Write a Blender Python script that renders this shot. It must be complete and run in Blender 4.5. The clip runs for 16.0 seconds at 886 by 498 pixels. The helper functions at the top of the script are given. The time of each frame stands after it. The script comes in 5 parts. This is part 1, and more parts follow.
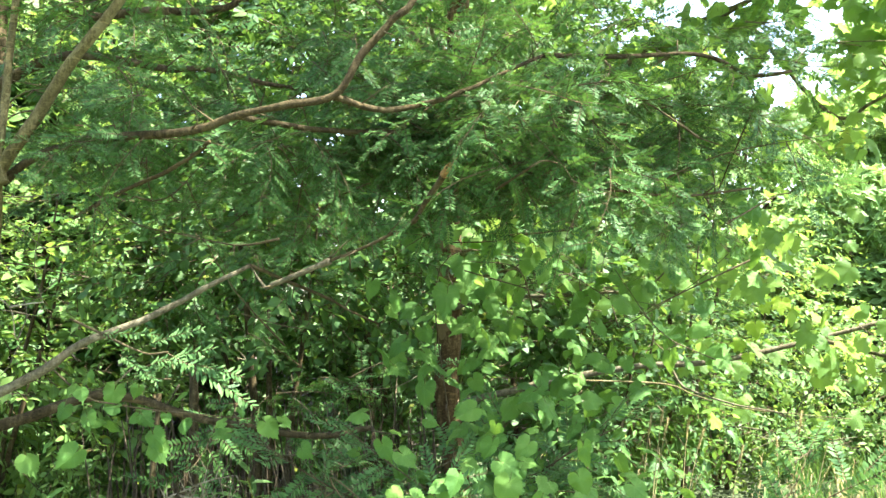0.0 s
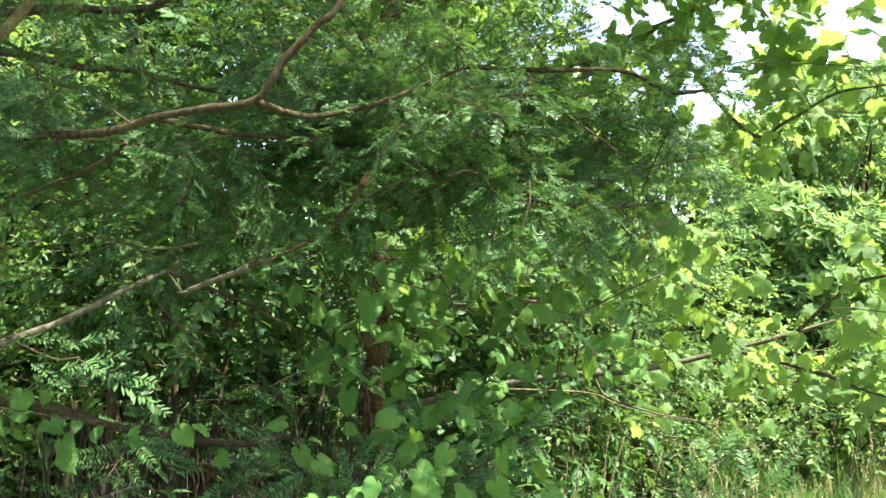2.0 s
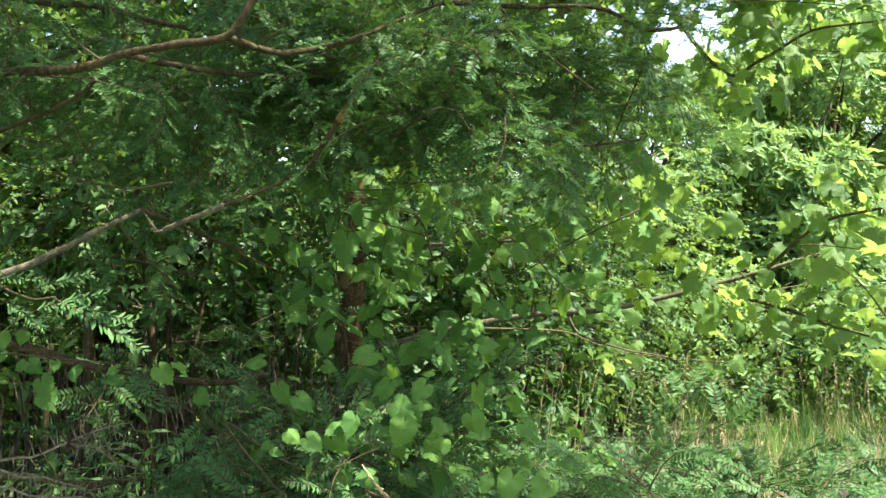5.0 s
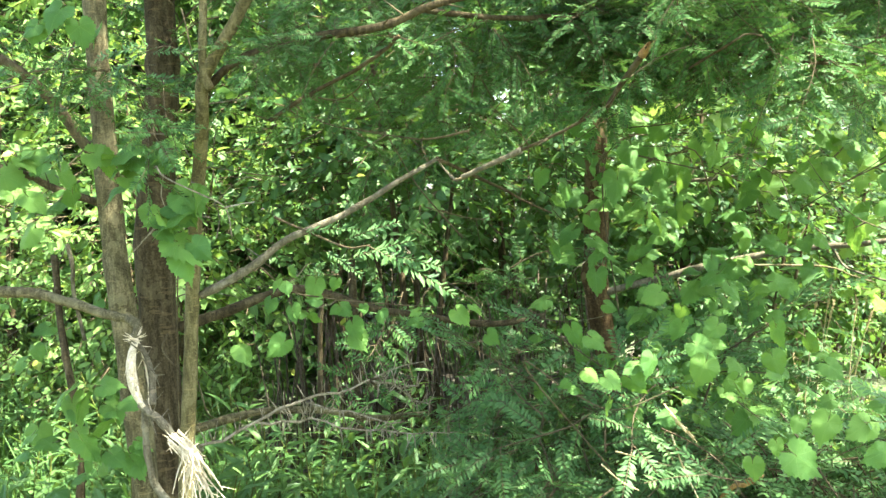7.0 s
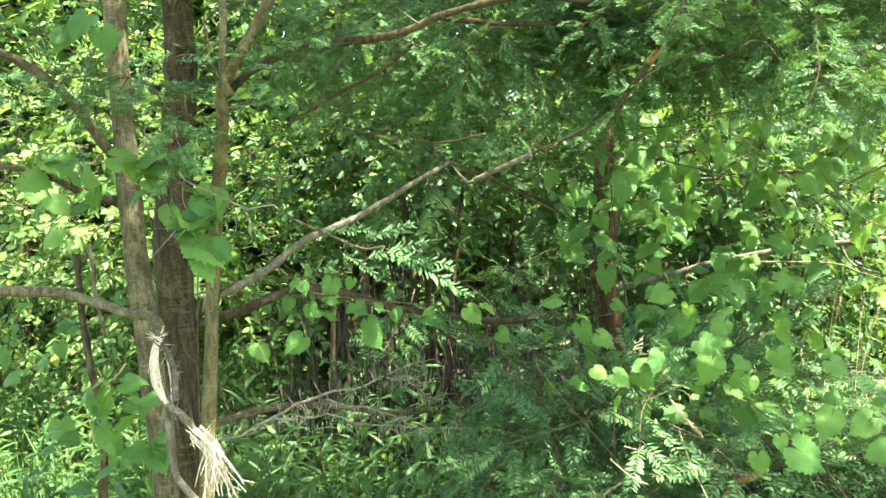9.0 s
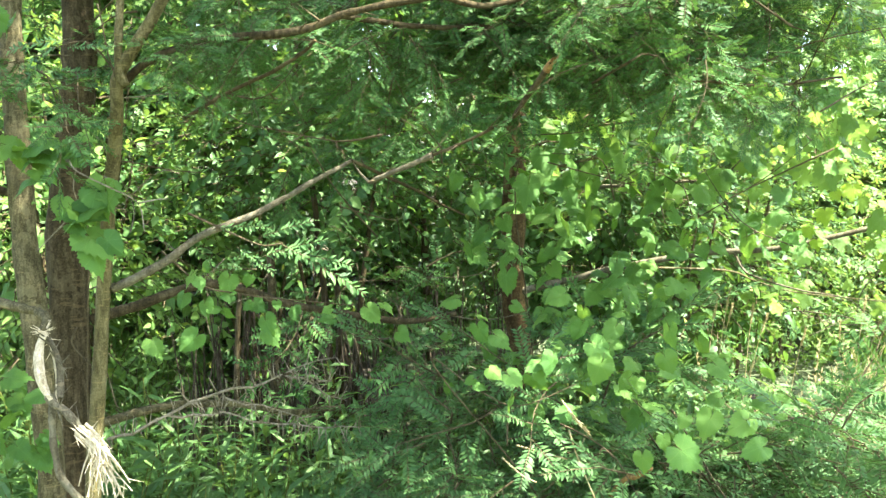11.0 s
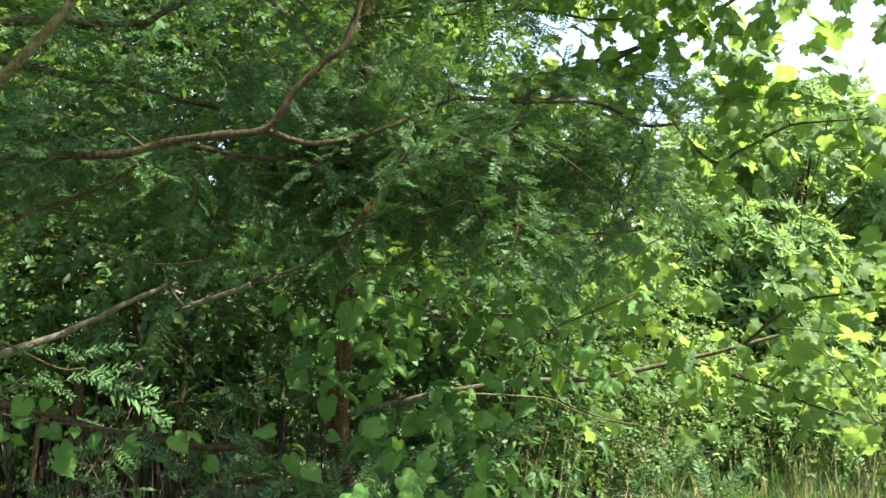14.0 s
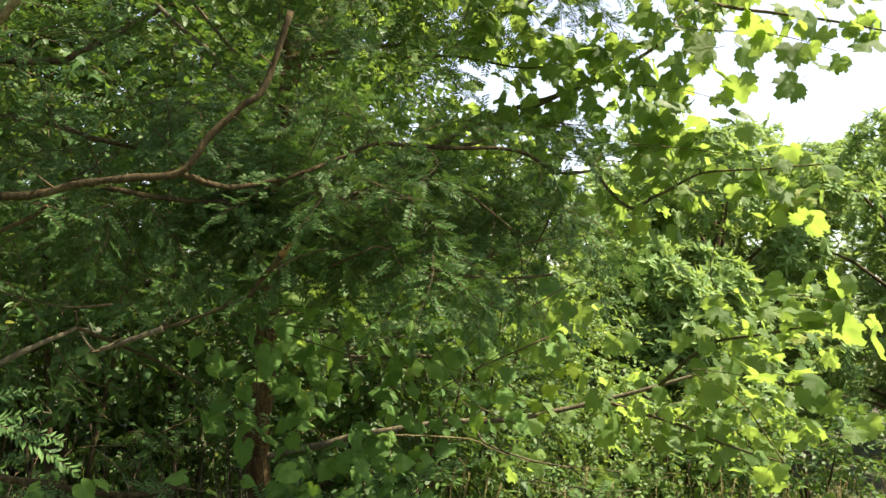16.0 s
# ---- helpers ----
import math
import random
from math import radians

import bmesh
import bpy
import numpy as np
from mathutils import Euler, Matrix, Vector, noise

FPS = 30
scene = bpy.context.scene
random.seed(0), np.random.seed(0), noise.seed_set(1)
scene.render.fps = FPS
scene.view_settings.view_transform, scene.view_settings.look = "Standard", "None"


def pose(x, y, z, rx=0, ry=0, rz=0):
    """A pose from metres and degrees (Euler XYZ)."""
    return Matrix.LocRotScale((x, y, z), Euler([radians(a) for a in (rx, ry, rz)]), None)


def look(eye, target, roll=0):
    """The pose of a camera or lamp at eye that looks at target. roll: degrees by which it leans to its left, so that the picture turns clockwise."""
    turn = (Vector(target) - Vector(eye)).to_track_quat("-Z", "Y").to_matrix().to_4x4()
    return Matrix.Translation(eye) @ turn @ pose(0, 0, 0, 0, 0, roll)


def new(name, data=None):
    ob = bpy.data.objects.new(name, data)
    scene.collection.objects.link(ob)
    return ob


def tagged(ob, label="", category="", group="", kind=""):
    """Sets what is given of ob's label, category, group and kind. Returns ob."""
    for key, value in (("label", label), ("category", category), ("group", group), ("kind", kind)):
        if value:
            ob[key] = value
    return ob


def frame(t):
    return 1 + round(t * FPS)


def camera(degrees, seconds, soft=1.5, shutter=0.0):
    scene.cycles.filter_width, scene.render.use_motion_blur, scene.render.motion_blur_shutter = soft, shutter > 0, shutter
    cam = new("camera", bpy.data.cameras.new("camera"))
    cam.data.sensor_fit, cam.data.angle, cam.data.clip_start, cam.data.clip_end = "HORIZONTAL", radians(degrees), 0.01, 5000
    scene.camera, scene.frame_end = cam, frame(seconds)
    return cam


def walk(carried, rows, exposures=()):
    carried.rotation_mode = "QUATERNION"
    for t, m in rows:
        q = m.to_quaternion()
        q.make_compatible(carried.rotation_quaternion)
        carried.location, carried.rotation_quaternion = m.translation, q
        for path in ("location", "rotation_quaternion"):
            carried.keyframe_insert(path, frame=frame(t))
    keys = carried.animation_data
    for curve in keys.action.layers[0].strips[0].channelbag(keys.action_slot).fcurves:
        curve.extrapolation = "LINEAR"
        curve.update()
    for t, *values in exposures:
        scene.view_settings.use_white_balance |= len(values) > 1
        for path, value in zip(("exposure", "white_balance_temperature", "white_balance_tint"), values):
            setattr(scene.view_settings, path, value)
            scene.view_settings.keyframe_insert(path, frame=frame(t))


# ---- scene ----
# camera and its way, metres and degrees
cam = camera(54.8, 16.0, soft=1.5)
EXPOSURES = [(0.0, 3.4, 6450, 8), (1.5, 3.1, 6450, 8), (2.5, 2.4, 6450, 8), (3.5, 2.0, 6450, 8), (6.0, 2.95, 6450, 8), (6.5, 3.23, 6450, 8), (7.0, 3.6, 6450, 8), (10.5, 3.55, 6450, 8), (12.5, 3.5, 6450, 8), (13.0, 3.2, 6450, 7), (13.5, 2.65, 6450, 7), (14.0, 2.3, 6450, 8), (15.5, 1.91, 6400, 8), (15.7, 1.91, 6500, 8), (16.0, 1.9, 7600, 15)]
ROWS = [
    (0, -0.0145, 0.0116, 1.5453, -0.560, 0.094, -0.535),
    (0.5, -0.0095, 0.0097, 1.5454, -0.432, 0.173, -0.317),
    (1, -0.0034, 0.0089, 1.5449, -0.895, 0.323, -0.279),
    (1.5, 0.0038, 0.0063, 1.5446, -2.488, 0.470, -0.737),
    (2, 0.0113, 0.0034, 1.5449, -4.941, 0.737, -1.402),
    (2.5, 0.0171, -0.0064, 1.5497, -7.676, 1.263, -2.146),
    (3, 0.0210, -0.0067, 1.5546, -10.265, 1.578, -2.830),
    (3.5, 0.0226, -0.0067, 1.5561, -11.115, 1.284, -2.605),
    (3.7, 0.0251, -0.0038, 1.5546, -10.619, 0.952, -2.211),
    (5.8, -0.0456, -0.0146, 1.5271, -3.104, -6.057, 0.375),
    (6, -0.0757, -0.0330, 1.5397, -1.696, -6.531, 1.155),
    (6.5, -0.1508, -0.0193, 1.5393, 4.524, -6.135, 1.903),
    (7, -0.1717, -0.0096, 1.5357, 6.493, -6.824, 2.178),
    (7.5, -0.1638, -0.0323, 1.5415, 6.190, -7.533, 1.885),
    (8, -0.1711, -0.0478, 1.5418, 6.821, -7.834, 2.368),
    (8.2, -0.1753, -0.0506, 1.5440, 7.263, -7.738, 2.503),
    (10.3, -0.1499, -0.0568, 1.5602, 4.256, -6.654, 0.811),
    (10.5, -0.1414, -0.0573, 1.5583, 3.288, -6.786, 0.504),
    (11, -0.1335, -0.0620, 1.5543, 1.852, -7.297, 0.281),
    (11.5, -0.1278, -0.0654, 1.5616, 1.484, -5.938, 0.888),
    (12, -0.1290, -0.0711, 1.5723, 0.791, -3.702, 0.422),
    (12.5, -0.1251, -0.0778, 1.5830, -0.834, -1.946, -0.697),
    (13, -0.1131, -0.0819, 1.5918, -3.158, -0.868, -1.597),
    (13.5, -0.1008, -0.0884, 1.5977, -6.491, 0.007, -2.453),
    (14, -0.0959, -0.0922, 1.5972, -8.719, 0.503, -2.976),
    (14.5, -0.0833, -0.0999, 1.6002, -10.564, 1.311, -3.119),
    (15, -0.0744, -0.1077, 1.6042, -11.916, 2.039, -3.250),
    (15.5, -0.0724, -0.1128, 1.6094, -13.130, 2.824, -3.380),
    (16, -0.0716, -0.1180, 1.6131, -13.363, 3.254, -3.257),
]
walk(cam, [(t, pose(x, y, z, 90 + pitch, roll, yaw)) for t, x, y, z, yaw, pitch, roll in ROWS], EXPOSURES)

# ---- light ----
SUN_TO = Vector((0.46, -0.10, 0.88)).normalized()
world = bpy.data.worlds.new("sky")
scene.world = world
world.use_nodes = True
wn = world.node_tree
sky = wn.nodes.new("ShaderNodeTexSky")
sky.sky_type = "NISHITA"
sky.sun_disc = False
sky.sun_elevation = math.asin(SUN_TO.z)
sky.sun_rotation = math.atan2(SUN_TO.x, SUN_TO.y)
sky.air_density = 0.8
sky.dust_density = 1.2
sky.ozone_density = 1.0
haze = wn.nodes.new("ShaderNodeHueSaturation")
haze.inputs["Saturation"].default_value = 0.78
haze.inputs["Value"].default_value = 1.0
wn.links.new(sky.outputs[0], haze.inputs["Color"])
wn.links.new(haze.outputs[0], wn.nodes["Background"].inputs[0])
wn.nodes["Background"].inputs[1].default_value = 0.113
sun = new("sun", bpy.data.lights.new("sun", "SUN"))
sun.data.energy, sun.data.angle, sun.data.color = 4.9, radians(0.55), (1.0, 0.955, 0.87)
sun.matrix_world = look((6, 5, 14), Vector((6, 5, 14)) - SUN_TO)

# ---- materials ----


class Nodes:
    """A short hand for node trees."""

    def __init__(self, name):
        self.mat = bpy.data.materials.new(name)
        self.mat.use_nodes = True
        self.tree = self.mat.node_tree
        self.tree.nodes.clear()
        self.out = self.add("ShaderNodeOutputMaterial")

    def add(self, kind, **inputs):
        n = self.tree.nodes.new(kind)
        for k, v in inputs.items():
            self.put(n.inputs[k.replace("_", " ")], v)
        return n

    def put(self, socket, v):
        if hasattr(v, "is_output"):
            self.tree.links.new(v, socket)
        else:
            socket.default_value = v

    def math(self, op, a, b=0.0, c=0.0):
        n = self.tree.nodes.new("ShaderNodeMath")
        n.operation = op
        for i, v in enumerate((a, b, c)):
            self.put(n.inputs[i], v)
        return n.outputs[0]

    def mix(self, fac, a, b, blend="MIX"):
        n = self.tree.nodes.new("ShaderNodeMix")
        n.data_type, n.blend_type = "RGBA", blend
        self.put(n.inputs[0], fac)
        self.put(n.inputs[6], a)
        self.put(n.inputs[7], b)
        return n.outputs[2]

    def ramp(self, fac, *stops):
        n = self.tree.nodes.new("ShaderNodeValToRGB")
        self.put(n.inputs[0], fac)
        e = n.color_ramp.elements
        while len(e) < len(stops):
            e.new(0.5)
        for el, (p, c) in zip(e, stops):
            el.position, el.color = p, c
        return n.outputs[0]

    def noise(self, vec, scale, detail=4.0, rough=0.55):
        n = self.add("ShaderNodeTexNoise", Scale=scale, Detail=detail, Roughness=rough)
        if vec is not None:
            self.put(n.inputs["Vector"], vec)
        return n.outputs[0]

    def bump(self, height, strength, distance=0.01):
        return self.add("ShaderNodeBump", Height=height, Strength=strength, Distance=distance).outputs[0]


def rgb(r, g, b):
    return (r, g, b, 1.0)


def leaf_material(name, dark, mid, light, thin, veins="mid", rough=0.42, glow=None, gloss=0.32, old_share=0.012):
    """A leaf: gloss on a waxy face, light coming through it, veins, and a colour of its own for each leaf."""
    m = Nodes(name)
    geo = m.add("ShaderNodeNewGeometry")
    info = m.add("ShaderNodeObjectInfo")
    r = m.math("FRACT", m.math("ADD", geo.outputs["Random Per Island"], info.outputs["Random"]))
    coord = m.add("ShaderNodeTexCoord").outputs["Object"]
    patch = m.noise(coord, 3.0, 2.0)
    col = m.ramp(m.math("ADD", m.math("MULTIPLY", r, 0.75), m.math("MULTIPLY", patch, 0.3)),
                 (0.08, rgb(*dark)), (0.5, rgb(*mid)), (0.97, rgb(*light)))
    old = m.math("GREATER_THAN", m.math("FRACT", m.math("MULTIPLY", r, 37.0)), 1.0 - old_share)
    col = m.mix(m.math("MULTIPLY", old, 0.6), col, rgb(0.34, 0.36, 0.05))
    fine = m.noise(coord, 160.0, 3.0)
    col = m.mix(m.math("MULTIPLY", fine, 0.35), col, m.mix(1.0, col, rgb(0.62, 0.66, 0.5), "MULTIPLY"))
    uv = m.add("ShaderNodeSeparateXYZ")
    m.put(uv.inputs[0], m.add("ShaderNodeUVMap").outputs[0])
    u, v = uv.outputs[0], uv.outputs[1]
    if veins == "palm":
        ang = m.math("ARCTAN2", u, v)
        ribs = m.math("PINGPONG", ang, 0.46)
        dist = m.math("MULTIPLY", ribs, m.math("SQRT", m.math("ADD", m.math("MULTIPLY", u, u), m.math("MULTIPLY", v, v))))
        main = m.math("LESS_THAN", dist, 0.009)
        side = m.math("LESS_THAN", m.math("PINGPONG", m.math("ADD", v, m.math("MULTIPLY", m.math("ABSOLUTE", u), 1.1)), 0.055), 0.006)
        vein = m.math("MAXIMUM", main, m.math("MULTIPLY", side, 0.45))
    else:
        vein = m.math("LESS_THAN", m.math("ABSOLUTE", u), 0.03)
    col = m.mix(m.math("MULTIPLY", vein, 0.24), col, rgb(light[0] * 1.5 + 0.03, light[1] * 1.35 + 0.03, light[2] * 1.5 + 0.02))
    spot = m.math("GREATER_THAN", m.noise(coord, 55.0, 2.0), 0.71)
    col = m.mix(m.math("MULTIPLY", spot, 0.5), col, rgb(0.16, 0.10, 0.035))
    bump = m.bump(m.math("SUBTRACT", m.noise(coord, 90.0, 2.0), m.math("MULTIPLY", vein, 0.5)), 0.35, 0.004)
    face = m.add("ShaderNodeBsdfPrincipled", Base_Color=col, Roughness=rough, Normal=bump)
    face.inputs["Specular IOR Level"].default_value = gloss
    back = m.add("ShaderNodeBsdfTranslucent", Normal=bump)
    m.put(back.inputs[0], m.mix(0.75, col, rgb(*(glow or (light[0] * 1.7, light[1] * 1.55, light[2] * 0.8)))))
    mixer = m.add("ShaderNodeMixShader", Fac=thin)
    m.put(mixer.inputs[1], face.outputs[0])
    m.put(mixer.inputs[2], back.outputs[0])
    m.put(m.out.inputs[0], mixer.outputs[0])
    return m.mat


def bark_material(name, dark, mid, light, scale=1.0, relief=0.6, band=0.25):
    """Bark: long furrows along the limb, paler patches of lichen, fine grain."""
    m = Nodes(name)
    coord = m.add("ShaderNodeTexCoord").outputs["Object"]
    stretch = m.add("ShaderNodeMapping")
    m.put(stretch.inputs[0], coord)
    stretch.inputs["Scale"].default_value = (1.0, 1.0, 0.22)
    furrow = m.noise(stretch.outputs[0], 90.0 * scale, 5.0, 0.65)
    grain = m.noise(coord, 260.0 * scale, 4.0)
    patch = m.noise(coord, 16.0 * scale, 3.0)
    ring = m.add("ShaderNodeMapping")
    m.put(ring.inputs[0], coord)
    ring.inputs["Scale"].default_value = (0.3, 0.3, 1.6)
    lent = m.math("GREATER_THAN", m.noise(ring.outputs[0], 70.0 * scale, 2.0), 0.64)
    h = m.math("ADD", m.math("MULTIPLY", furrow, 0.62), m.math("MULTIPLY", grain, 0.38))
    col = m.ramp(h, (0.36, rgb(*dark)), (0.5, rgb(*mid)), (0.63, rgb(*light)))
    wide = m.noise(coord, 7.0 * scale, 3.0)
    col = m.mix(m.math("MULTIPLY", wide, 0.7), col, m.mix(1.0, col, rgb(0.72, 0.66, 0.50), "MULTIPLY"))
    col = m.mix(m.math("MULTIPLY", m.math("GREATER_THAN", patch, 0.58), band), col, rgb(light[0] * 1.25, light[1] * 1.3, light[2] * 1.25))
    col = m.mix(m.math("MULTIPLY", lent, 0.35), col, rgb(light[0] * 1.35, light[1] * 1.2, light[2] * 1.0))
    b = m.add("ShaderNodeBsdfPrincipled", Base_Color=col, Roughness=0.9, Normal=m.bump(h, relief, 0.006))
    b.inputs["Specular IOR Level"].default_value = 0.12
    m.put(m.out.inputs[0], b.outputs[0])
    return m.mat


LOCUST = leaf_material("locust_leaf", (0.020, 0.060, 0.0190), (0.043, 0.105, 0.0285), (0.082, 0.162, 0.0410), 0.26, rough=0.5, gloss=0.13, glow=(0.110, 0.215, 0.0310), old_share=0.0)
GRAPE = leaf_material("grape_leaf", (0.050, 0.132, 0.030), (0.080, 0.180, 0.036), (0.132, 0.245, 0.046), 0.36, "palm", rough=0.55, gloss=0.2, old_share=0.0)
SYC = leaf_material("sycamore_leaf", (0.054, 0.124, 0.028), (0.088, 0.178, 0.038), (0.148, 0.245, 0.056), 0.58, "palm", rough=0.5, gloss=0.3, glow=(0.300, 0.440, 0.070))
SYC_YELLOW = leaf_material("yellowed_leaf", (0.150, 0.250, 0.030), (0.210, 0.325, 0.038), (0.290, 0.395, 0.052), 0.58, "palm", rough=0.5, gloss=0.2, glow=(0.400, 0.560, 0.050), old_share=0.0)
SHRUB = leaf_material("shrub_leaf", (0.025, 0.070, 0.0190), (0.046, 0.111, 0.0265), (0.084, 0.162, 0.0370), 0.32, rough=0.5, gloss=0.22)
# distant leaves, their colour paled to carry the washed look of full sun
FAR = leaf_material("far_sunlit_leaf", (0.086, 0.166, 0.056), (0.146, 0.255, 0.084), (0.230, 0.350, 0.128), 0.32, rough=0.55, gloss=0.22)
# brighter copy of the shrub leaf, with sunlight put into its colour
SUN_SHRUB = leaf_material("sunlit_yellow_leaf", (0.056, 0.118, 0.030), (0.098, 0.182, 0.045), (0.160, 0.260, 0.068), 0.38, rough=0.55, gloss=0.2)
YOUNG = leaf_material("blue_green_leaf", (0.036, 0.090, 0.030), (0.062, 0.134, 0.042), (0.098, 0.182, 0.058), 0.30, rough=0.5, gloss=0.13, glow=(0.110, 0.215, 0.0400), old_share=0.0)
WEED = leaf_material("weed_leaf", (0.038, 0.095, 0.025), (0.062, 0.134, 0.034), (0.102, 0.186, 0.050), 0.38, rough=0.5, gloss=0.22, old_share=0.0)
HAY = leaf_material("dry_grass", (0.2208, 0.1748, 0.0828), (0.3496, 0.2852, 0.1380), (0.4784, 0.4048, 0.2208), 0.30, rough=0.6, glow=(0.5520, 0.4600, 0.2300))
BARK_GREY = bark_material("grey_bark", (0.032, 0.0275, 0.0125), (0.088, 0.077, 0.038), (0.175, 0.155, 0.085), 1.0, 0.9)
BARK_DARK = bark_material("dark_bark", (0.019, 0.0145, 0.0068), (0.05, 0.039, 0.019), (0.105, 0.084, 0.045), 0.8, 1.0)
BARK_YOUNG = bark_material("young_bark", (0.042, 0.036, 0.014), (0.092, 0.08, 0.033), (0.165, 0.146, 0.07), 1.3, 0.6)
BARK_RED = bark_material("red_bark", (0.018, 0.0140, 0.0066), (0.046, 0.0360, 0.0170), (0.088, 0.0700, 0.0350), 1.3, 0.8)
BARK_BROWN = bark_material("brown_bark", (0.026, 0.021, 0.011), (0.065, 0.053, 0.028), (0.12, 0.1, 0.056), 1.2, 0.9)
BARK_BLEACHED = bark_material("bleached_twig", (0.0797, 0.0681, 0.0459), (0.1838, 0.1610, 0.1150), (0.2817, 0.2538, 0.1897), 1.6, 0.4)
BARK_PALE = bark_material("pale_bark", (0.044, 0.038, 0.023), (0.098, 0.087, 0.055), (0.165, 0.15, 0.103), 1.0, 0.7)
BARK_SYC = bark_material("peeling_bark", (0.0234, 0.0141, 0.0057), (0.0546, 0.0341, 0.0136), (0.1250, 0.0903, 0.0410), 0.5, 0.9, 0.6)
SNAPPED = bark_material("snapped_wood", (0.1, 0.055, 0.02), (0.22, 0.135, 0.055), (0.36, 0.25, 0.12), 2.0, 0.8, 0.1)
SPLINTER = bark_material("torn_wood", (0.28, 0.225, 0.14), (0.52, 0.45, 0.31), (0.7, 0.63, 0.48), 2.0, 0.8, 0.1)
STICK = bark_material("dead_stem", (0.02, 0.015, 0.009), (0.058, 0.046, 0.03), (0.125, 0.1, 0.068), 1.5, 0.4)
TWIG = bark_material("twig_bark", (0.033, 0.027, 0.014), (0.068, 0.054, 0.03), (0.112, 0.092, 0.052), 2.0, 0.3)
STEM = bark_material("green_stem", (0.0534, 0.0627, 0.0126), (0.0889, 0.1027, 0.0216), (0.1304, 0.1369, 0.0323), 2.0, 0.2)


def soil_material():
    m = Nodes("leaf_litter_soil")
    coord = m.add("ShaderNodeTexCoord").outputs["Object"]
    big = m.noise(coord, 0.6, 3.0)
    cell = m.add("ShaderNodeTexVoronoi", Vector=coord, Scale=26.0)
    litter = m.math("ADD", m.math("MULTIPLY", cell.outputs[0], 0.7), m.math("MULTIPLY", m.noise(coord, 60.0, 5.0), 0.5))
    col = m.ramp(litter, (0.2, rgb(0.012, 0.010, 0.006)), (0.5, rgb(0.034, 0.027, 0.016)), (0.85, rgb(0.075, 0.060, 0.036)))
    col = m.mix(m.math("MULTIPLY", m.math("GREATER_THAN", big, 0.5), 0.55), col, rgb(0.06, 0.10, 0.03))
    sep = m.add("ShaderNodeSeparateXYZ")
    m.put(sep.inputs[0], coord)
    edge = m.math("ADD", sep.outputs[1], m.math("MULTIPLY", m.noise(coord, 1.3, 3.0), 0.9))
    open_ground = m.math("LESS_THAN", edge, 1.5)
    straw = m.ramp(m.noise(coord, 40.0, 5.0), (0.35, rgb(0.040, 0.062, 0.020)), (0.5, rgb(0.070, 0.092, 0.032)), (0.65, rgb(0.125, 0.115, 0.060)))
    col = m.mix(open_ground, col, straw)
    b = m.add("ShaderNodeBsdfPrincipled", Base_Color=col, Roughness=0.95, Normal=m.bump(litter, 0.9, 0.03))
    m.put(m.out.inputs[0], b.outputs[0])
    return m.mat


SOIL = soil_material()

# ---- mesh tools ----


class Shape:
    """Vertices, faces with a material slot, and a leaf coordinate for each vertex."""

    def __init__(self):
        self.v, self.f, self.m, self.uv = [], [], [], []

    def add(self, verts, faces, slot=0, uv=None):
        o = len(self.v)
        self.v.extend(tuple(p) for p in verts)
        self.uv.extend(uv if uv is not None else [(0.5, 0.5)] * len(verts))
        for f in faces:
            self.f.append(tuple(i + o for i in f))
            self.m.append(slot)
        return self

    def merge(self, other, matrix=None, slot=None):
        vs = other.v if matrix is None else [matrix @ Vector(p) for p in other.v]
        o = len(self.v)
        self.v.extend(tuple(p) for p in vs)
        self.uv.extend(other.uv)
        for f, s in zip(other.f, other.m):
            self.f.append(tuple(i + o for i in f))
            self.m.append(s if slot is None else slot)
        return self


def fill_mesh(name, verts, starts, totals, loops, slots, uv, mats, smooth):
    me = bpy.data.meshes.new(name)
    me.vertices.add(len(verts))
    me.vertices.foreach_set("co", np.ascontiguousarray(verts, np.float32).ravel())
    me.loops.add(len(loops))
    me.loops.foreach_set("vertex_index", np.ascontiguousarray(loops, np.int32))
    me.polygons.add(len(starts))
    me.polygons.foreach_set("loop_start", np.ascontiguousarray(starts, np.int32))
    me.polygons.foreach_set("loop_total", np.ascontiguousarray(totals, np.int32))
    me.polygons.foreach_set("material_index", np.ascontiguousarray(slots, np.int32))
    me.polygons.foreach_set("use_smooth", np.full(len(starts), smooth))
    layer = me.uv_layers.new(name="leaf")
    layer.data.foreach_set("uv", np.ascontiguousarray(uv[loops], np.float32).ravel())
    for mt in mats:
        me.materials.append(mt)
    me.update(calc_edges=True)
    return me


def shape_mesh(name, s, mats, smooth=True):
    totals = np.array([len(f) for f in s.f])
    loops = np.array([i for f in s.f for i in f])
    starts = np.concatenate([[0], np.cumsum(totals)[:-1]])
    return fill_mesh(name, np.array(s.v), starts, totals, loops, np.array(s.m), np.array(s.uv), mats, smooth)


